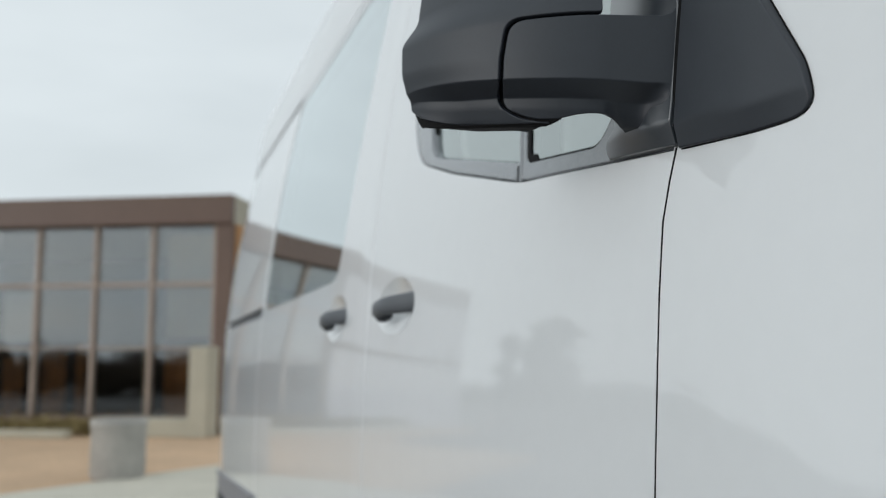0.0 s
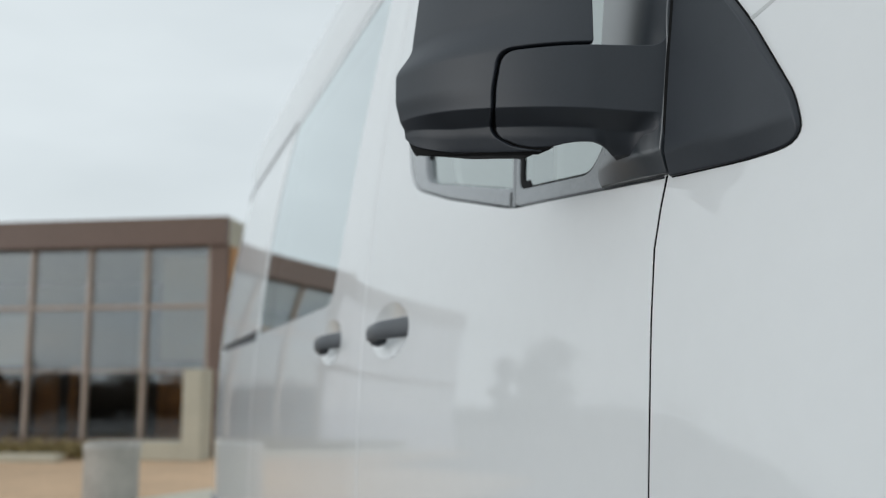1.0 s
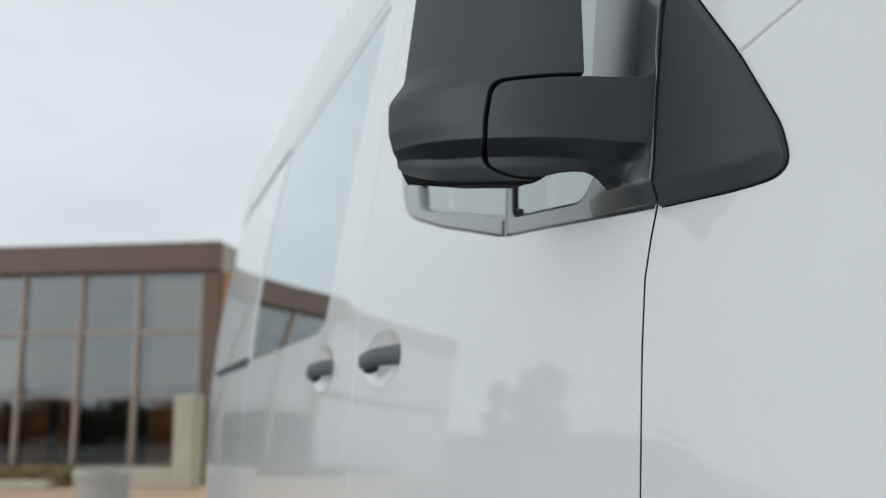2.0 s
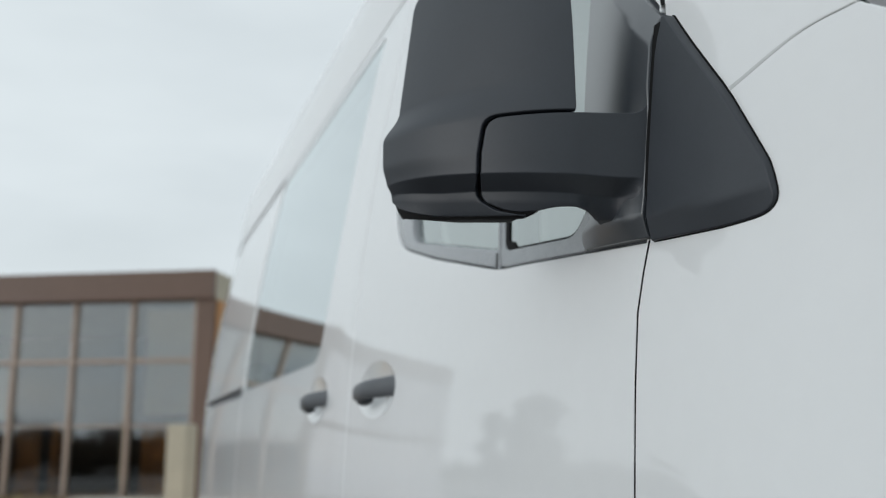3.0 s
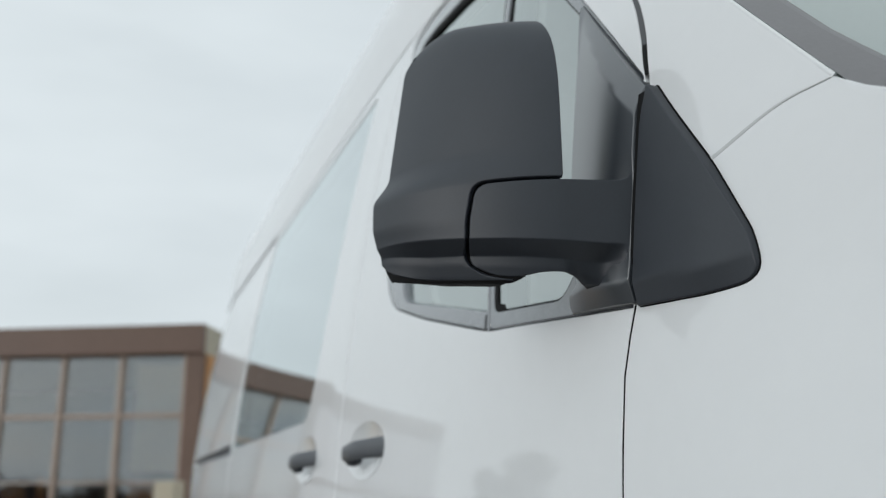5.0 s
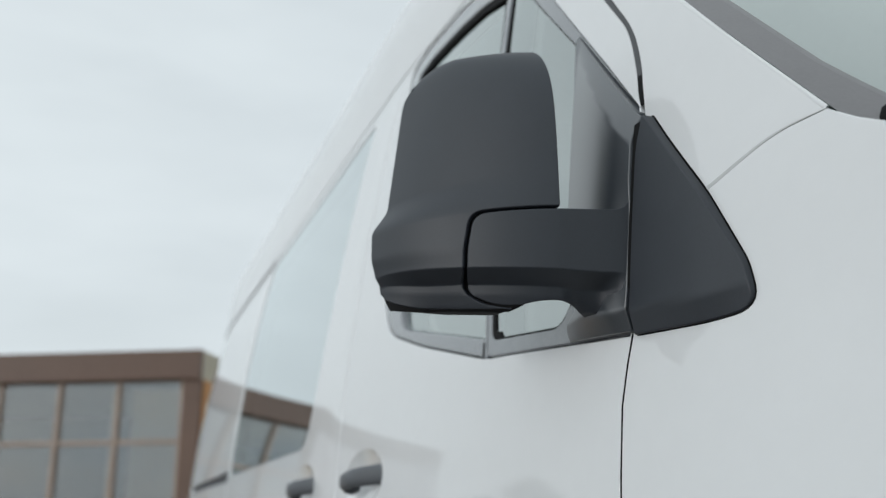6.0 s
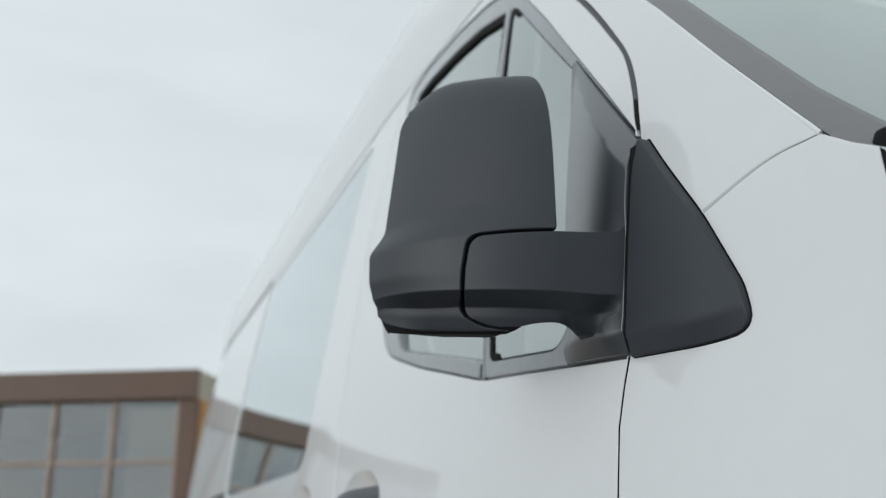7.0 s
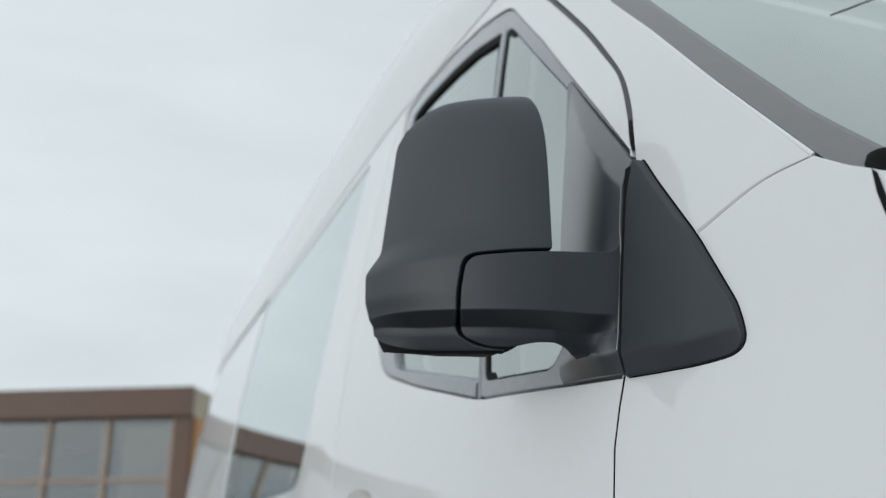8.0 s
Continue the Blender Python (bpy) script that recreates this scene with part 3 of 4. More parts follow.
def hood_ring(t):
    """One cross line of the bonnet, from the windscreen's foot (t = 0) to the nose (t = 1)."""
    edge = [(0.336, 1.406), (0.343, 1.38), (0.352, 1.352), (0.384, 1.318), (0.5, 1.275), (0.95, 1.125)]
    k = t * (len(edge) - 1)
    i = min(int(k), len(edge) - 2)
    ex, ez = (edge[i][j] + (edge[i + 1][j] - edge[i][j]) * (k - i) for j in (0, 1))
    ey = flank(ex, ez)
    mid_x, mid_z = 0.56 + 0.55 * t, 1.405 - 0.26 * t ** 1.5
    ring = []
    for j in range(33):
        u = j / 32 * 2 - 1
        a = 1 - abs(u) ** 2.4
        b = 1 - abs(u) ** 6
        ring.append(Vector((ex + (mid_x - ex) * a, 1 + u * (1 - ey - 0.003), ez + (mid_z - ez) * b)))
    return ring


loft_part("bonnet", [hood_ring(k / 24) for k in range(25)], PAINT, van, "white bonnet", closed=False, smooth_angle=50)
nose = hood_ring(1.0)
rings = [nose, [Vector((v.x + 0.03, v.y, v.z - 0.05)) for v in nose], [Vector((v.x + 0.03, v.y, 0.75)) for v in nose],
         [Vector((v.x, v.y, 0.42)) for v in nose], [Vector((0.9, v.y, 0.42)) for v in nose]]
loft_part("front_panel", rings, PAINT, van, "white front panel", closed=False, smooth_angle=30)

# black strip that paints the shade in the joint between fender and bonnet
JOINT = [((0.3325, 1.4095), (0.338, 1.404)), ((0.3365, 1.384), (0.3445, 1.382)), ((0.3455, 1.355), (0.3535, 1.352)), ((0.3795, 1.315), (0.387, 1.319)), ((0.5, 1.27), (0.503, 1.278)), ((0.95, 1.12), (0.95, 1.129))]
for is_left in (False, True):
    rings = []
    for pair in JOINT:
        ring = [Vector((x, flank(x, z) + 0.001, z)) for x, z in pair]
        rings.append([Vector((p.x, 2 - p.y, p.z)) if is_left else p for p in ring])
    loft_part("bonnet_gap_shade", rings, RUBBER_AND_SHADE, van, "black strip standing for the shade of the bonnet gap", closed=False)

# wiper at the foot of the windscreen
wiper = loft_part("wiper_pivot", [[screen_point(0.135, 1.431, 0.012) + Vector((0.021 * r * math.cos(a), 0.023 * r * math.sin(a), h - 0.012))
                                   for a in [2 * math.pi * j / 16 for j in range(16)]]
                                  for r, h in ((0.6, -0.03), (0.75, -0.014), (0.75, 0.0), (0.64, 0.007), (0.4, 0.010), (0.05, 0.011))], RUBBER_AND_SHADE, van, "black wiper pivot cap", smooth_angle=50)
arm_line = [screen_point(0.15 + 0.55 * k / 10, 1.435 + 0.02 * k / 10, 0.022) for k in range(11)]
loft_part("wiper_arm", [[p + Vector((0.0, 0.006 * math.sin(a), 0.006 * math.cos(a))) for a in (0.4, 1.97, 3.54, 5.11)] for p in arm_line], BLACK, wiper, smooth_angle=50)

# thin grey line laid slantwise on the windscreen
glass_points = [screen_point(0.315 + 0.42 * k / 12, 1.7324 + 0.235 * k / 12, 0.0008) for k in range(13)]
loft_part("glass_line", [[p + Vector((0.0, 0.0010 * math.sin(a), 0.0018 * math.cos(a))) for a in (0.4, 1.97, 3.54, 5.11)] for p in glass_points], MOULDING, wiper, "thin grey line lying on the glass", smooth_angle=50)

# rubber in the gap between door frame and pillar
for is_left in (False, True):
    for seal_name, seal_mat, seal_label, run in (("door_gap_strip", SEAL, "grey rubber door seal", [p for p in FRAME_LINE if p[1] > 1.615]),
                                                 ("seal_plug", RUBBER_AND_SHADE, "black rubber plug", [p for p in FRAME_LINE if p[1] < 1.622])):
        rings = []
        for x, z in run:
            ring = []
            for dx, dz, d in ((-0.003, -0.002, 0.012), (0.0004, 0.0, 0.0010), (0.006, -0.0015, 0.0006), (0.012, -0.003, 0.0010), (0.017, -0.002, 0.012)):
                y = flank(x + dx, z + dz) + d
                ring.append(Vector((x + dx, 2 - y if is_left else y, z + dz)))
            rings.append(ring)
        loft_part(seal_name, rings, seal_mat, van, seal_label, closed=False, smooth_angle=50)


# near-flush black fill: the shade of the door and fender gap as colour
for is_left in (False, True):
    rings = []
    for (x, z), (x2, z2) in zip(DOOR_FRONT[:7], FENDER[:7]):
        ring = [Vector((px, flank(px, z) + 0.0010, z)) for px in (x - 0.0006, x2 + 0.003)]
        rings.append([Vector((p.x, 2 - p.y, p.z)) if is_left else p for p in ring])
    loft_part("door_gap_strip", rings, RUBBER_AND_SHADE, van, "black strip filling the door gap with painted shade", closed=False)


# ---- door mirror ----
HEAD_L = 0.20
DOME = 0.23
EDGE_Z = 1.3765
PROFILE = [(0.0, 0.0, 0.0), (0.022, 0.0235, 0.0143), (0.034, 0.0255, 0.0270), (0.046, 0.0300, 0.0388), (0.054, 0.0330, 0.0446), (0.058, 0.0370, 0.0458), (0.080, 0.058, 0.0458)]


def head_top(s):
    return 1.6942 - 0.046 * max(0.0, (s - 0.585) / 0.415) ** 2.18


def head_plan(s, z):
    """The housing's front line in plan at height z; below s = 0 it runs on as the arm to the door."""
    z = max(z, EDGE_Z)
    if s < 0:                                             # the arm bends into the front edge of its foot
        k = -s * HEAD_L / 0.074
        t = min(k, 1.0)
        end = Vector((-0.0030, flank(-0.003, z) - plate_bulge(-0.003, z) - 0.0002))
        p0 = Vector((-0.024, -0.004))
        p1, p2 = p0 + Vector((0.0060, 0.024)), end - Vector((0.0050, 0.017))
        p = p0 * (1 - t) ** 3 + p1 * 3 * t * (1 - t) ** 2 + p2 * 3 * t * t * (1 - t) + end * t ** 3
        return p + Vector((0.006, 0.10)) * max(0.0, k - 1.0)
    yi = -0.004 + 0.051 * max(0.0, z - 1.44)
    yo = -0.1688 + 0.006 * (1 - smoothstep(1.370, 1.405, z)) + 0.0223 * smoothstep(1.4417, 1.4907, z) + 0.16 * max(0.0, z - 1.4907)
    x = -0.024 - 0.116 * max(0.0, z - 1.44) - 0.155 * (0.336 * s + 0.664 * s * s) - 0.035 * s ** 10
    return Vector((x, yi + (yo - yi) * (s - 0.06 * max(0.0, s - 0.8) ** 2)))


def head_map(u, v):
    s = u / HEAD_L
    if v > 1.5:
        phi = min((v - 1.5) / DOME, 1.0) * math.pi / 2
        z = 1.5 + (head_top(max(s, 0)) - 1.5) * math.sin(phi)
        p = head_plan(s, z)
        pull = max(1 - math.sin(phi) ** 3.7, 0.0) ** 0.306
        return Vector((-0.236 + (p.x + 0.236) * pull, p.y, z))
    lift = 1.3704 + (0.0095 * s + 0.0135 * s * s if s > 0 else max(0.016 * s, -0.0034)) - EDGE_Z   # the lower edge rises towards the outer end
    if v >= EDGE_Z:
        p = head_plan(s, v)
        return Vector((p.x, p.y, v + lift * (1 - smoothstep(EDGE_Z, 1.47, v))))
    w = EDGE_Z - v
    for (w0, b0, d0), (w1, b1, d1) in zip(PROFILE, PROFILE[1:]):
        if w <= w1 or w1 == PROFILE[-1][0]:
            t = (w - w0) / (w1 - w0)
            back, down = b0 + (b1 - b0) * t, d0 + (d1 - d0) * t
            break
    back *= (1 - smoothstep(0.20, 0.37, -s)) * (1 - 0.72 * smoothstep(0.80, 1.0, s))
    e = 0.01
    tan = (head_plan(s + e, EDGE_Z) - head_plan(s - e, EDGE_Z)).normalized()
    p = head_plan(s, EDGE_Z) + Vector((tan.y, -tan.x)) * back
    less = 0.004 * w / 0.022 if w < 0.022 else 0.004 + 0.008 * smoothstep(0.022, 0.044, w) - 0.010 * smoothstep(0.046, 0.056, w)
    down -= less * max(0.0, (s - 0.80) / 0.20) ** 2 + (0.004 * max(0.0, (s - 0.93) / 0.07) ** 2 if w > 0.054 else 0.0)
    here = Vector((p.x, p.y, EDGE_Z - down + lift))
    if s < 0 and w > 0.018:                               # the arm's root runs out into the foot plate
        x = -0.107 + 0.278 * min(-s, 0.375)
        z = chamfer_top(x)
        root = Vector((x, flank(x, z) - plate_bulge(x, z) + 0.004, z - 0.001))
        here.z += smoothstep(0.02, 0.10, -s) * max(0.0, root.z - here.z)
        here = here.lerp(root, smoothstep(0.02, 0.10, -s) * min((w - 0.018) / 0.048, 1.0) ** 1.3)
    return here


def sheet(name, outline, mapping, mat, parent, label="", holes=(), sink=0.0, depth=0.02, edge=0.002, step=0.012, lines=(), left=False, back=False):
    """A sheet over any mapped surface (u, v) -> place, with rounded, turned-in edges."""
    def normal(u, v):
        e = 0.0006
        a = mapping(u + e, v) - mapping(u - e, v)
        b = mapping(u, v + e) - mapping(u, v - e)
        n = a.cross(b)
        return n.normalized() if n.length > 1e-12 else Vector((1, 0, 0))

    thick = depth if callable(depth) else (lambda u: depth)
    loops = []
    for k, raw in enumerate([outline, *holes]):
        loop = dense([Vector(p) for p in raw], step)
        if (area(loop) > 0) != (k == 0):
            loop.reverse()
        loops.append(loop)
    inner = [inset(loop, edge) for loop in loops]
    pts, edges = [], []
    for loop in inner:
        base = len(pts)
        pts += loop
        edges += [(base + i, base + (i + 1) % len(loop)) for i in range(len(loop))]
    us, vs = [p.x for p in inner[0]], [p.y for p in inner[0]]
    grid = []
    rows = [min(vs) + j * step for j in range(1, int((max(vs) - min(vs)) / step) + 1)]
    rows = [r for r in rows if all(abs(r - q) > step * 0.4 for q in lines)]
    rows += [q + d for q in lines for d in (-0.0015, 0.0015)]
    for i in range(1, int((max(us) - min(us)) / step) + 1):
        for r in rows:
            grid.append(Vector((min(us) + i * step, r)))
    near = step * 0.3
    for p in grid:
        if inside(inner[0], p) and not any(inside(h, p) for h in inner[1:]) and all((p - q).length > near for loop in inner for q in loop):
            pts.append(p)
    flat, _, tris, *_ = delaunay_2d_cdt(pts, edges, [], 0, 1e-7)
    tris = [f for f in tris if within(inner, (flat[f[0]] + flat[f[1]] + flat[f[2]]) / 3)]
    verts, normals, faces = [], [], []
    for p in flat:
        n = normal(p.x, p.y)
        verts.append(mapping(p.x, p.y) - n * sink)
        normals.append(n)
    for f in tris:
        a, b, c = (flat[i] for i in f[:3])
        faces.append(tuple(f) if (b - a).cross(c - a) > 0 else tuple(f)[::-1])
    for rim, loop in zip(inner, loops):
        m, base = len(loop), len(verts)
        for p, q in zip(rim, loop):
            n = normal(p.x, p.y)
            here = mapping(p.x, p.y) - n * sink
            there = mapping(q.x, q.y) - n * sink
            out = there - here
            out = out.normalized() if out.length > 1e-9 else n
            verts += [here, there - n * edge, there - n * thick(p.x)]
            normals += [n, (out + n * 0.15).normalized(), out]
        for i in range(m):
            a, b = base + 3 * i, base + 3 * ((i + 1) % m)
            faces += [(a, a + 1, b + 1, b), (a + 1, a + 2, b + 2, b + 1)]
    if back:
        base = len(verts)
        for p in flat:
            n = normal(p.x, p.y)
            verts.append(mapping(p.x, p.y) - n * thick(p.x))
            normals.append(-n)
        faces += [tuple(base + i for i in f[::-1]) for f in faces[:len(tris)]]
    if left:
        verts = [Vector((v.x, 2 - v.y, v.z)) for v in verts]
        normals = [Vector((n.x, -n.y, n.z)) for n in normals]
        faces = [f[::-1] for f in faces]
    return mesh_object(name, verts, faces, mat, parent, label, normals)


def flip_map(u, v):
    """The head's surface with u running from the outer edge to the door, so that its normals point forward."""
    return head_map(-u, v)


PLATE = [(-0.004, 1.302), (-0.003, 1.320), (-0.0015, 1.344), (-0.0015, 1.445), (-0.002, 1.51), (-0.003, 1.530), (-0.002, 1.543), (0.001, 1.554), (-0.012, 1.567), (-0.094, 1.6595), (-0.1825, 1.7575), (-0.1885, 1.7545), (-0.1734, 1.658), (-0.163, 1.569), (-0.1545, 1.496), (-0.150, 1.41),
         (-0.142, 1.385), (-0.120, 1.372), (-0.110, 1.345), (-0.134, 1.334), (-0.137, 1.322), (-0.131, 1.3125)]
L1, L4, L5 = (EDGE_Z - PROFILE[k][0] for k in (1, 4, 5))
TOP_V = 1.5 + DOME * 0.96


def low(w):
    """The v of a line w below the housing's lower edge."""
    return EDGE_Z - w


COVER = rounded([(0.0, 1.4445), (-0.1045, 1.4442), (-0.1150, low(0.0013)), (-0.1258, low(0.0205)), (-0.1263, low(0.025)), (-0.1224, low(0.0323)), (-0.1083, low(0.0421)), (-0.0858, low(0.0462)), (-0.070, low(0.0475)),
                 (-0.0933, low(0.0494)), (-0.130, low(0.0502)), (-0.1814, low(0.0498)), (-0.195, low(0.0470)), (-0.2, low(0.037)), (-0.2, TOP_V), (0.0, TOP_V)],
                [0.004, 0.016, 0.006, 0.004, 0.003, 0.006, 0.01, 0.008, 0.001, 0.008, 0.01, 0.01, 0.006, 0.003, 0.055, 0.012])
ARM = rounded([(0.0785, 1.4590), (0.0745, 1.4515), (0.068, 1.4455), (0.058, 1.4425), (-0.1010, 1.4408), (-0.1115, low(0.0014)), (-0.1205, low(0.0215)), (-0.1212, low(0.026)), (-0.1175, low(0.0335)), (-0.0989, low(0.0420)),
               (-0.0808, low(0.0446)), (-0.055, low(0.0427)), (-0.0368, low(0.0384)), (-0.0162, low(0.0364)), (0.0060, low(0.0360)), (0.0140, low(0.0385)), (0.0172, low(0.046)), (0.0175, low(0.067)), (0.0785, low(0.067))],
              [0.001, 0.002, 0.003, 0.004, 0.016, 0.006, 0.004, 0.003, 0.006, 0.008, 0.01, 0.01, 0.01, 0.008, 0.005, 0.004, 0.004, 0.001, 0.001])
CORE = [(-0.003, 1.456), (-0.137, 1.46), (-0.137, low(0.045)), (-0.075, low(0.0455)), (-0.045, low(0.032)), (-0.003, low(0.032))]
TRAY = rounded([(-0.0545, low(0.0418)), (-0.075, low(0.0425)), (-0.125, low(0.0415)), (-0.199, low(0.0330)), (-0.1985, low(0.0470)), (-0.1935, low(0.0545)), (-0.180, low(0.078)), (-0.10, low(0.078)), (-0.0821, low(0.0560)), (-0.0662, low(0.0495))],
               [0.001, 0.004, 0.01, 0.004, 0.004, 0.004, 0.004, 0.02, 0.01, 0.01])
for is_left in (False, True):
    foot = panel("door_mirror", PLATE, GLOSSY, van, "satin black door mirror on a stout arm", bulge=plate_bulge, depth=0.05, edge=0.0015, step=0.009, left=is_left)
    cover = sheet("mirror_cover", COVER, flip_map, BLACK, foot, "satin black housing cover", lines=(EDGE_Z, L1), left=is_left, depth=0.006, edge=0.0015, step=0.007)
    sheet("mirror_arm", ARM, flip_map, BLACK, foot, "satin black arm", lines=(EDGE_Z, L1), left=is_left, depth=lambda u: 0.030 - 0.026 * smoothstep(-0.005, 0.03, u), edge=0.0016, step=0.006, back=True)
    sheet("mirror_core", CORE, flip_map, RUBBER_AND_SHADE, foot, sink=0.007, depth=0.01, step=0.012, left=is_left)
    sheet("mirror_tray", TRAY, flip_map, RUBBER_AND_SHADE, foot, "black lower tray", sink=0.0018, lines=(L4, L5), depth=0.004, step=0.006, left=is_left)
    sheet("mirror_back", [(-0.004, 1.365), (-0.190, 1.365), (-0.190, TOP_V - 0.01), (-0.004, TOP_V - 0.01)], lambda u, v: Vector((-0.222, *list(head_map(-u, v))[1:])), BLACK, foot, depth=0.004, step=0.02, left=is_left)
    sheet("mirror_pane", rounded([(-0.015, 1.38), (-0.178, 1.38), (-0.178, 1.66), (-0.015, 1.66)], 0.02), lambda u, v: Vector((-0.225, *list(head_map(-u, v))[1:])), MIRROR, foot, "mirror glass",
          depth=0.002, step=0.03, left=is_left)


# ---- wheels ----
def wheel(x, y_out, sign):
    def ring(r, y):
        return [Vector((x + r * math.cos(a), y_out + sign * y, 0.355 + r * math.sin(a))) for a in [2 * math.pi * j / 40 for j in range(40)]]
    tyre = loft_part("wheel", [ring(r, y) for r, y in ((0.21, 0.03), (0.24, 0.0), (0.30, -0.004), (0.335, 0.012), (0.355, 0.04), (0.355, 0.19), (0.335, 0.215), (0.21, 0.22))], TYRE, van, "black tyre on a steel rim",
                     caps=False, smooth_angle=40)
    loft_part("rim", [ring(r, y) for r, y in ((0.215, 0.02), (0.20, 0.03), (0.18, 0.06), (0.09, 0.05), (0.07, 0.02), (0.01, 0.02))], STEEL, tyre, caps=False, smooth_angle=40)


for wx in (0.50, -3.165):
    wheel(wx, 0.06 if wx < 0 else 0.16, 1)
    wheel(wx, 1.94 if wx < 0 else 1.84, -1)

# ---- ground ----
def flat_sheet(name, corners, z, mat, label="", thick=0.0, kind="structure"):
    bm = bmesh.new()
    top = bm.faces.new([bm.verts.new((x, y, z)) for x, y in corners])
    if thick:
        made = bmesh.ops.extrude_face_region(bm, geom=[top])
        for v in made["geom"]:
            if isinstance(v, bmesh.types.BMVert):
                v.co.z -= thick
    ob = part(name, bm, mat)
    return tagged(ob, label, name.replace("_", " "), kind=kind)


flat_sheet("ground", [(-1500, -1500), (1500, -1500), (1500, 1500), (-1500, 1500)], 0.0, ASPHALT, "worn pale brownish-grey asphalt of a parking area")

# kerb line: from K0 along KD; the pavement lies behind it
K0, KD = Vector((-7.0, -1.55)), Vector((-0.70, 0.714)).normalized()
KN = Vector((KD.y, -KD.x)) * -1.0      # towards the building


def strip(name, a, b, w0, w1, z, mat, label, thick, kind="structure"):
    p = [K0 + KD * a + KN * w0, K0 + KD * b + KN * w0, K0 + KD * b + KN * w1, K0 + KD * a + KN * w1]
    return flat_sheet(name, p, z, mat, label, thick, kind)


strip("kerb", -1.6, 12, -1.9, 0.0, 0.115, KERB, "wide pale concrete kerb and gutter beside the asphalt", 0.115)
PAVED = [(-0.7, 0.0), (12, 0.0), (12, 15.5), (8.4, 15.5), (2.6, 12.6), (2.6, 5.6), (-0.7, 5.6)]          # along the kerb, back from it
flat_sheet("pavement", [K0 + KD * a + KN * w for a, w in PAVED], 0.10, PAVING, "tan paving behind the kerb", 0.10)


# ---- the building ----
CORNER = Vector((-13.36, 0.93))
ALONG, OUT = Vector((-0.449, -0.894)).normalized(), Vector((0.894, -0.449)).normalized()


def b_box(name, d0, d1, o0, o1, z0, z1, mat, parent, label="", bevel=0.012):
    """A block on the facade: d along it from the corner, o outwards."""
    bm = box((d0, o0, z0), (d1, o1, z1), bevel)
    for v in bm.verts:
        p = CORNER + ALONG * v.co.x + OUT * v.co.y
        v.co = (p.x, p.y, v.co.z)
    return part(name, bm, mat, parent, label)


building = thing("office_building", "low brown-clad office building with a tall glazed front", "building", kind="structure")
LENGTH = 9.9
b_box("fascia", 0.0, LENGTH, 0.06, 0.18, 3.19, 3.62, BROWN, building, "brown metal fascia")
b_box("corner_column", 0.0, 0.265, 0.02, 0.12, 0.1, 3.187, BROWN, building, "brown metal column")
b_box("end_wall", 4.02, LENGTH, -0.3, 0.12, 0.1, 3.187, ENDWALL, building, "pale grey rendered end wall")
b_box("string_course", 4.022, LENGTH - 0.002, 0.118, 0.150, 1.68, 1.80, BROWN, building, "dull bronze band along the end wall")
b_box("base_course", 4.022, LENGTH - 0.002, 0.118, 0.15, 0.1, 0.92, BASE_GREY, building, "lavender-grey base course")
b_box("fascia_return", 0.0, 0.2, -6.0, 0.057, 3.19, 3.62, CREAM, building, "beige fascia return")
# the lamp doesn't reach this wall; its orange carries the sunlight
b_box("side_wall", -0.03, 0.2, -6.0, 0.017, 0.1, 3.187, SUNLIT_CLAD, building, "tan stone side wall with sunlight in its colour")
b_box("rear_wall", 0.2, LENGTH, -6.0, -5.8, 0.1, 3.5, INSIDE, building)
b_box("far_wall", LENGTH - 0.2, LENGTH, -5.8, -0.303, 0.1, 3.60, BROWN, building)
b_box("roof_slab", 0.2, LENGTH - 0.2, -5.8, -0.303, 3.35, 3.55, CONCRETE, building)
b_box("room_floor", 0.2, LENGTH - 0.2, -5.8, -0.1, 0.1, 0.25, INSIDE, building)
b_box("plinth", 0.27, 4.017, -0.1, 0.10, 0.1, 0.36, BROWN, building, "brown plinth under the glazing")
mull = [0.30, 1.29, 2.207, 3.15, 3.96]
for a, b in zip(mull, mull[1:]):
    for z0, z1 in ((0.36, 1.335), (1.365, 2.27), (2.33, 3.187)):
        b_box("window_pane", a + 0.029, b - 0.029, -0.012, 0.0, z0 + 0.002, z1 - 0.002, FACADE_GLASS, building, "grey reflective glass", bevel=0)
for d in mull:
    b_box("mullion", d - 0.029, d + 0.029, -0.08, 0.06, 0.362, 3.185, FRAME, building, "bronze metal mullion")
for z0, z1 in ((2.27, 2.33), (1.335, 1.365)):
    b_box("transom", 0.34, 3.92, -0.06, 0.045, z0, z1, FRAME, building, "bronze metal transom")

for d0, d1, o, z1 in ((0.72, 1.12, -0.13, 1.33), (2.42, 2.56, -0.16, 1.42), (2.72, 3.10, -0.13, 1.31), (3.42, 3.76, -0.15, 1.22)):
    b_box("partition", d0, d1, o - 0.04, o, 0.25, z1, WOOD, building, "orange-brown wooden partition")
b_box("board", 0.36, 1.22, -0.34, -0.31, 1.5, 3.1, CREAM, building, "pale board behind the glass")
# pale strip beside the mullion: its lit side face put in as colour
b_box("lit_side_strip", 1.36, 1.48, -0.20, -0.17, 0.3, 3.1, CREAM, building, "narrow pale strip painting the mullion's lit side")
b_box("board", 3.36, 3.92, -0.35, -0.32, 1.45, 2.25, PALE_BLUE, building, "pale blue wall board")

# planting and low walls before the facade
wall = b_box("low_wall", 0.25, 1.75, 0.35, 0.75, 0.1, 0.36, CREAM, None, bevel=0.02)
tagged(wall, "low cream rendered wall before the glazed front", "wall", kind="structure")
pier = b_box("wall_pier", 0.05, 0.33, 0.40, 0.80, 0.1, 1.36, CREAM, None, bevel=0.02)
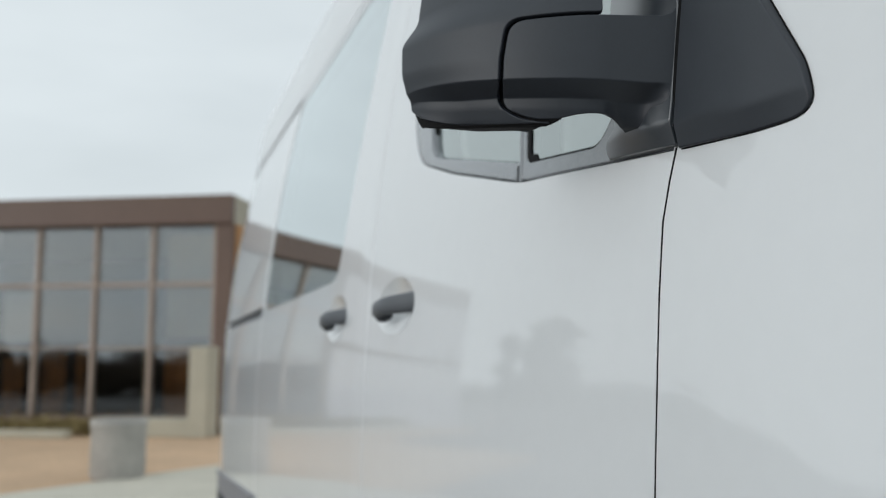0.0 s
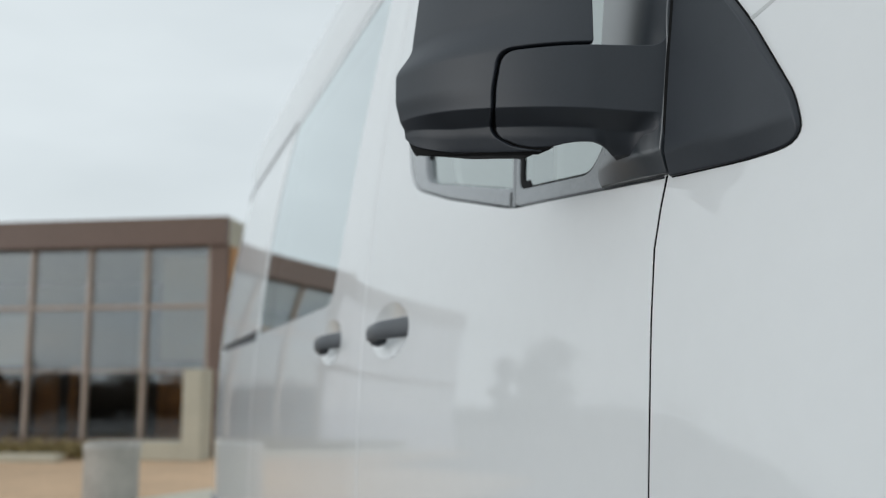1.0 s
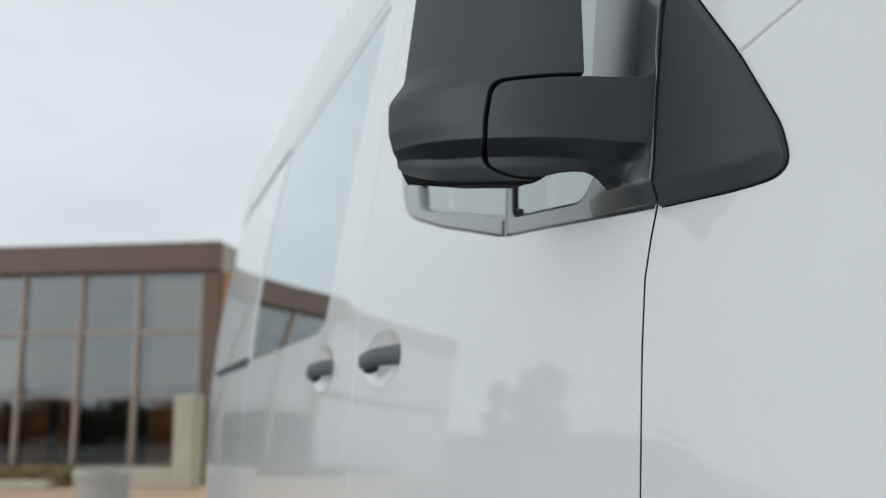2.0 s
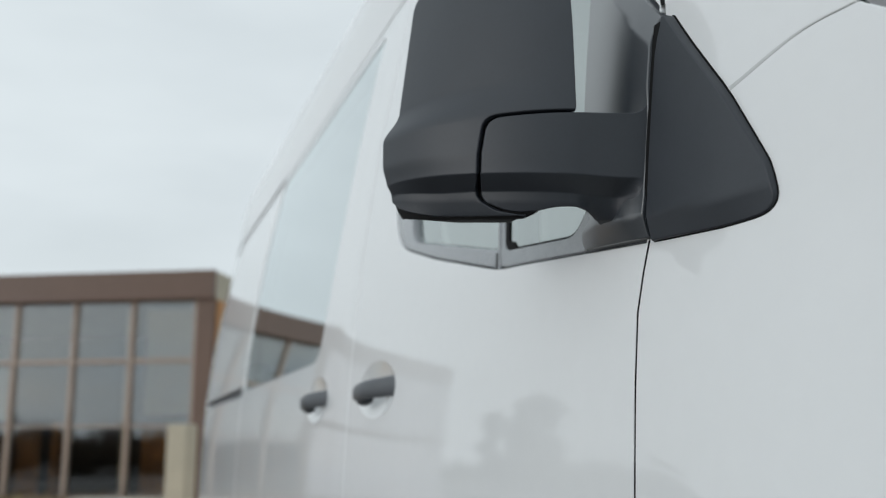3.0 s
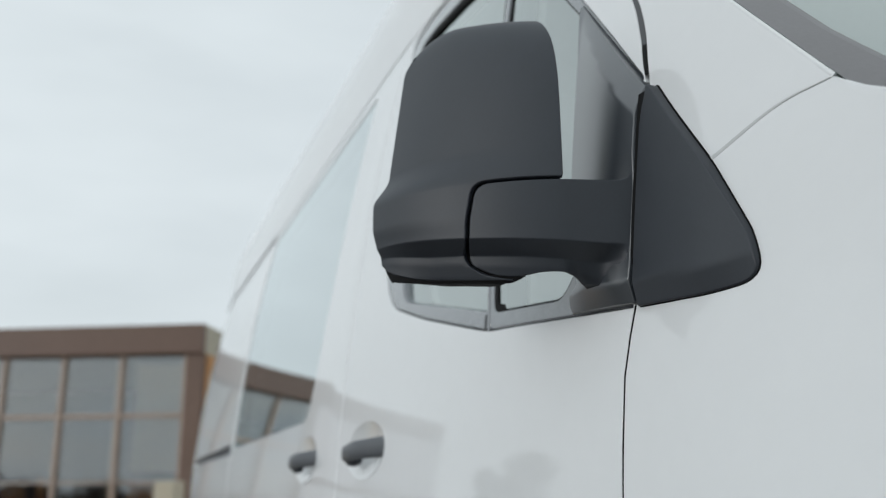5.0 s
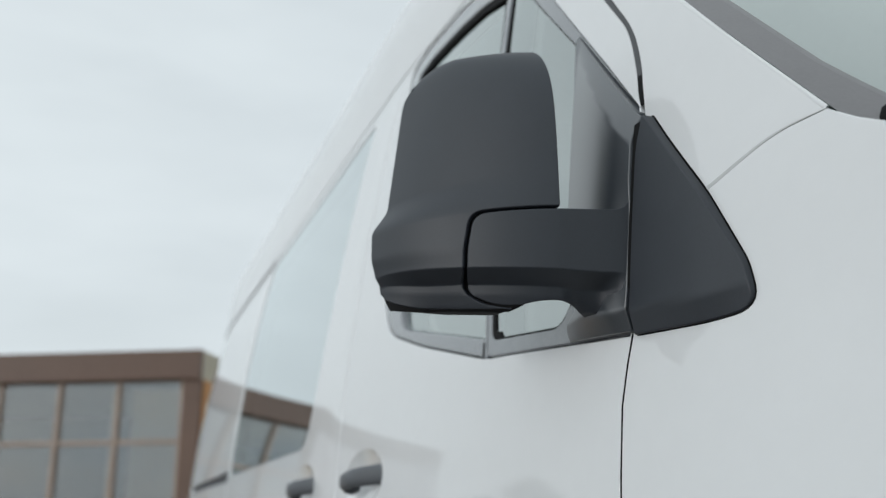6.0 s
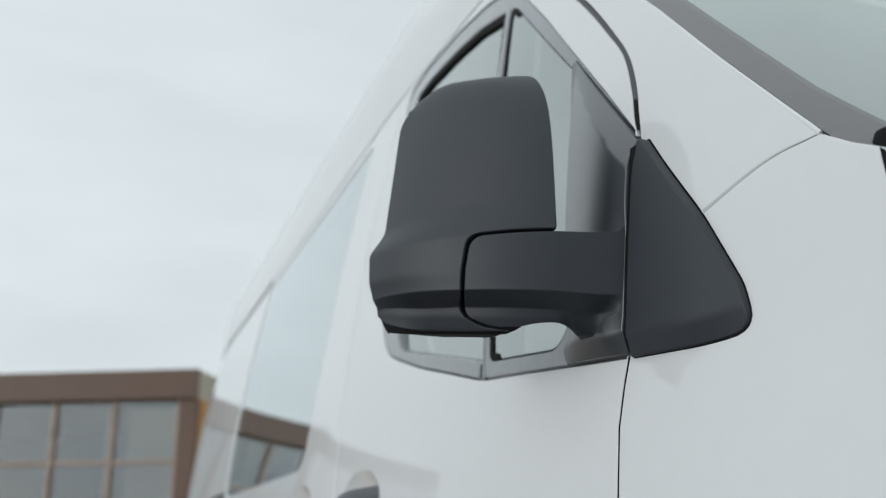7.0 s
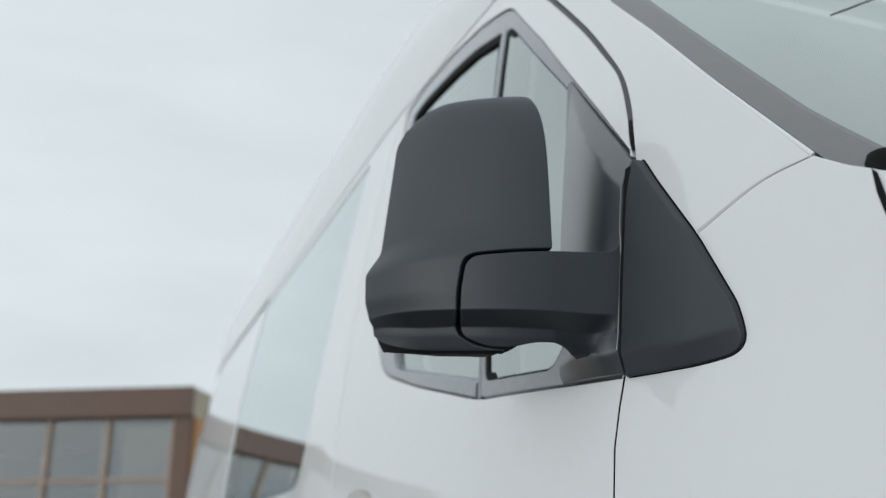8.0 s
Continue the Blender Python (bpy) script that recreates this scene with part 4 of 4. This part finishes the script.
tagged(pier, "cream rendered pier beside the low wall", "pier", kind="structure")


def leaf_cloud(name, centres, size, count, mat, parent=None, seed=1, flat=0.6):
    """Many small leaf cards round the given (place, radius) clumps, as one mesh."""
    rnd = random.Random(seed)
    verts, faces = [], []
    for c, r in centres:
        for _ in range(count):
            d = Vector((rnd.gauss(0, 1), rnd.gauss(0, 1), rnd.gauss(0, 1) * flat))
            p = c + d * r * 0.5
            n = Vector((rnd.gauss(0, 1), rnd.gauss(0, 1), rnd.gauss(0, 1))).normalized()
            a = n.orthogonal().normalized() * size * rnd.uniform(0.6, 1.3)
            b = n.cross(a) * 0.6
            k = len(verts)
            verts += [p - a, p + b, p + a, p - b]
            faces.append((k, k + 1, k + 2, k + 3))
    return mesh_object(name, verts, faces, mat, parent, smooth=False)


edging = b_box("pavement_edging", 1.9, 7.5, 1.0, 1.2, 0.1, 0.21, CREAM, None, bevel=0.02)
tagged(edging, "pale concrete edging beside the low hedge", "edging", kind="structure")

hedge_c = []
for k in range(40):
    p = CORNER + ALONG * (1.9 + 5.4 * k / 39) + OUT * 0.55
    hedge_c.append((Vector((p.x, p.y, 0.22)), 0.22))
tagged(leaf_cloud("hedge", hedge_c, 0.035, 160, DRYGRASS, seed=4), "low clipped yellowish hedge before the glazed front", "hedge", kind="stuff")

# round concrete planter near the kerb
planter = thing("planter", "round pale concrete planter standing on the paving", "planter", at=(-8.12, -0.55, 0.1))
prof = [(0.20, 0.0), (0.225, 0.01), (0.235, 0.05), (0.235, 0.44), (0.245, 0.46), (0.245, 0.50), (0.235, 0.515), (0.205, 0.515), (0.20, 0.44)]
loft_part("bowl", [[Vector((r * math.cos(a), r * math.sin(a), h)) for a in [2 * math.pi * j / 40 for j in range(40)]] for r, h in prof], CONCRETE, planter, caps=False, smooth_angle=40)
soil = bmesh.new()
bmesh.ops.create_circle(soil, cap_ends=True, radius=0.205, segments=32, matrix=Matrix.Translation((0, 0, 0.45)))
part("soil", soil, BARK, planter)


# ---- trees across the road, seen in the paint ----
def tree(x, y, h, r, seed, bare=0.0):
    rnd = random.Random(seed)
    t = thing("tree", "dark leafy tree beside the parking area", "tree", group="trees along the parking area", at=(x, y, 0))
    rings = []
    for k in range(7):
        f = k / 6
        rad = 0.022 * h * (1 - 0.75 * f) + (0.03 * h * (1 - f) ** 8)
        rings.append([Vector((rad * math.cos(a) + 0.02 * h * math.sin(3 * f), rad * math.sin(a), h * 0.75 * f)) for a in [2 * math.pi * j / 10 for j in range(10)]])
    trunk = loft_part("trunk", rings, BARK, t, smooth_angle=60)
    clumps = []
    for k in range(26):
        f = rnd.uniform(0.25, 1.0)
        a = rnd.uniform(0, 2 * math.pi)
        spread = r * math.sin(math.pi * min(f * 0.85 + 0.1, 1.0)) * rnd.uniform(0.35, 1.0)
        c = Vector((spread * math.cos(a), spread * math.sin(a), h * f))
        clumps.append((c, r * rnd.uniform(0.35, 0.6)))
        if k < 9:
            base = Vector((0.02 * h * math.sin(3 * f * 0.6), 0, h * max(0.2, f * 0.6)))
            w = 0.006 * h
            seg = [base.lerp(c, q / 3) + Vector((0, 0, 0.1 * math.sin(q))) for q in range(4)]
            loft_part("limb", [[p + Vector((w * (1 - 0.25 * q) * math.cos(b), w * (1 - 0.25 * q) * math.sin(b), 0)) for b in (0, 1.26, 2.5, 3.77, 5.03)] for q, p in enumerate(seg)], BARK, trunk)
    leaf_cloud("crown", clumps, 0.02 * h + 0.06, 130, LEAF, t, seed)
    return t


for k, (tx, ty, th, tr) in enumerate(((-20.9, -12.4, 3.5, 1.0), (-21.3, -11.2, 3.0, 0.28), (-19.4, -13.6, 1.25, 1.2), (-18.7, -14.8, 1.4, 1.3), (-17.7, -15.6, 1.2, 1.2), (16, -18, 6.5, 2.6), (22, -9, 7.0, 2.8))):
    tree(tx, ty, th, tr, 20 + k)

far = []
rnd = random.Random(7)
for k in range(150):
    a = radians(95 + 175 * k / 149)
    d = 75 + rnd.uniform(-5, 12)
    far.append((Vector((d * math.cos(a), d * math.sin(a), rnd.uniform(0.2, 0.9))), rnd.uniform(1.2, 2.0)))
brush = []
for k in range(170):
    a = radians(268 + 95 * k / 169)
    d = 60 + rnd.uniform(-6, 10)
    brush.append((Vector((d * math.cos(a), d * math.sin(a), rnd.uniform(0.3, 1.9))), rnd.uniform(1.0, 2.4)))
# unseen hedge row, added to darken what the lower facade panes reflect
row = []
for k in range(70):
    f = k / 69
    row.append((Vector((-4.5 + 13.5 * f + rnd.uniform(-0.5, 0.5), -21.5 + 12.4 * f + rnd.uniform(-0.5, 0.5), rnd.uniform(0.25, 0.95))), rnd.uniform(0.5, 1.0)))
tagged(leaf_cloud("added_hedge", row, 0.09, 300, BRUSH, seed=13), "unseen low brown leafless hedge added to darken the glass reflections", "hedge", kind="stuff")
tagged(leaf_cloud("far_hedge", brush, 0.2, 220, BRUSH, seed=11), "brown leafless hedge far across the parking area", "hedge", kind="stuff")
tagged(leaf_cloud("far_woods", far, 0.5, 60, LEAF, seed=9), "line of dark woods in the far distance", "woods", kind="stuff")
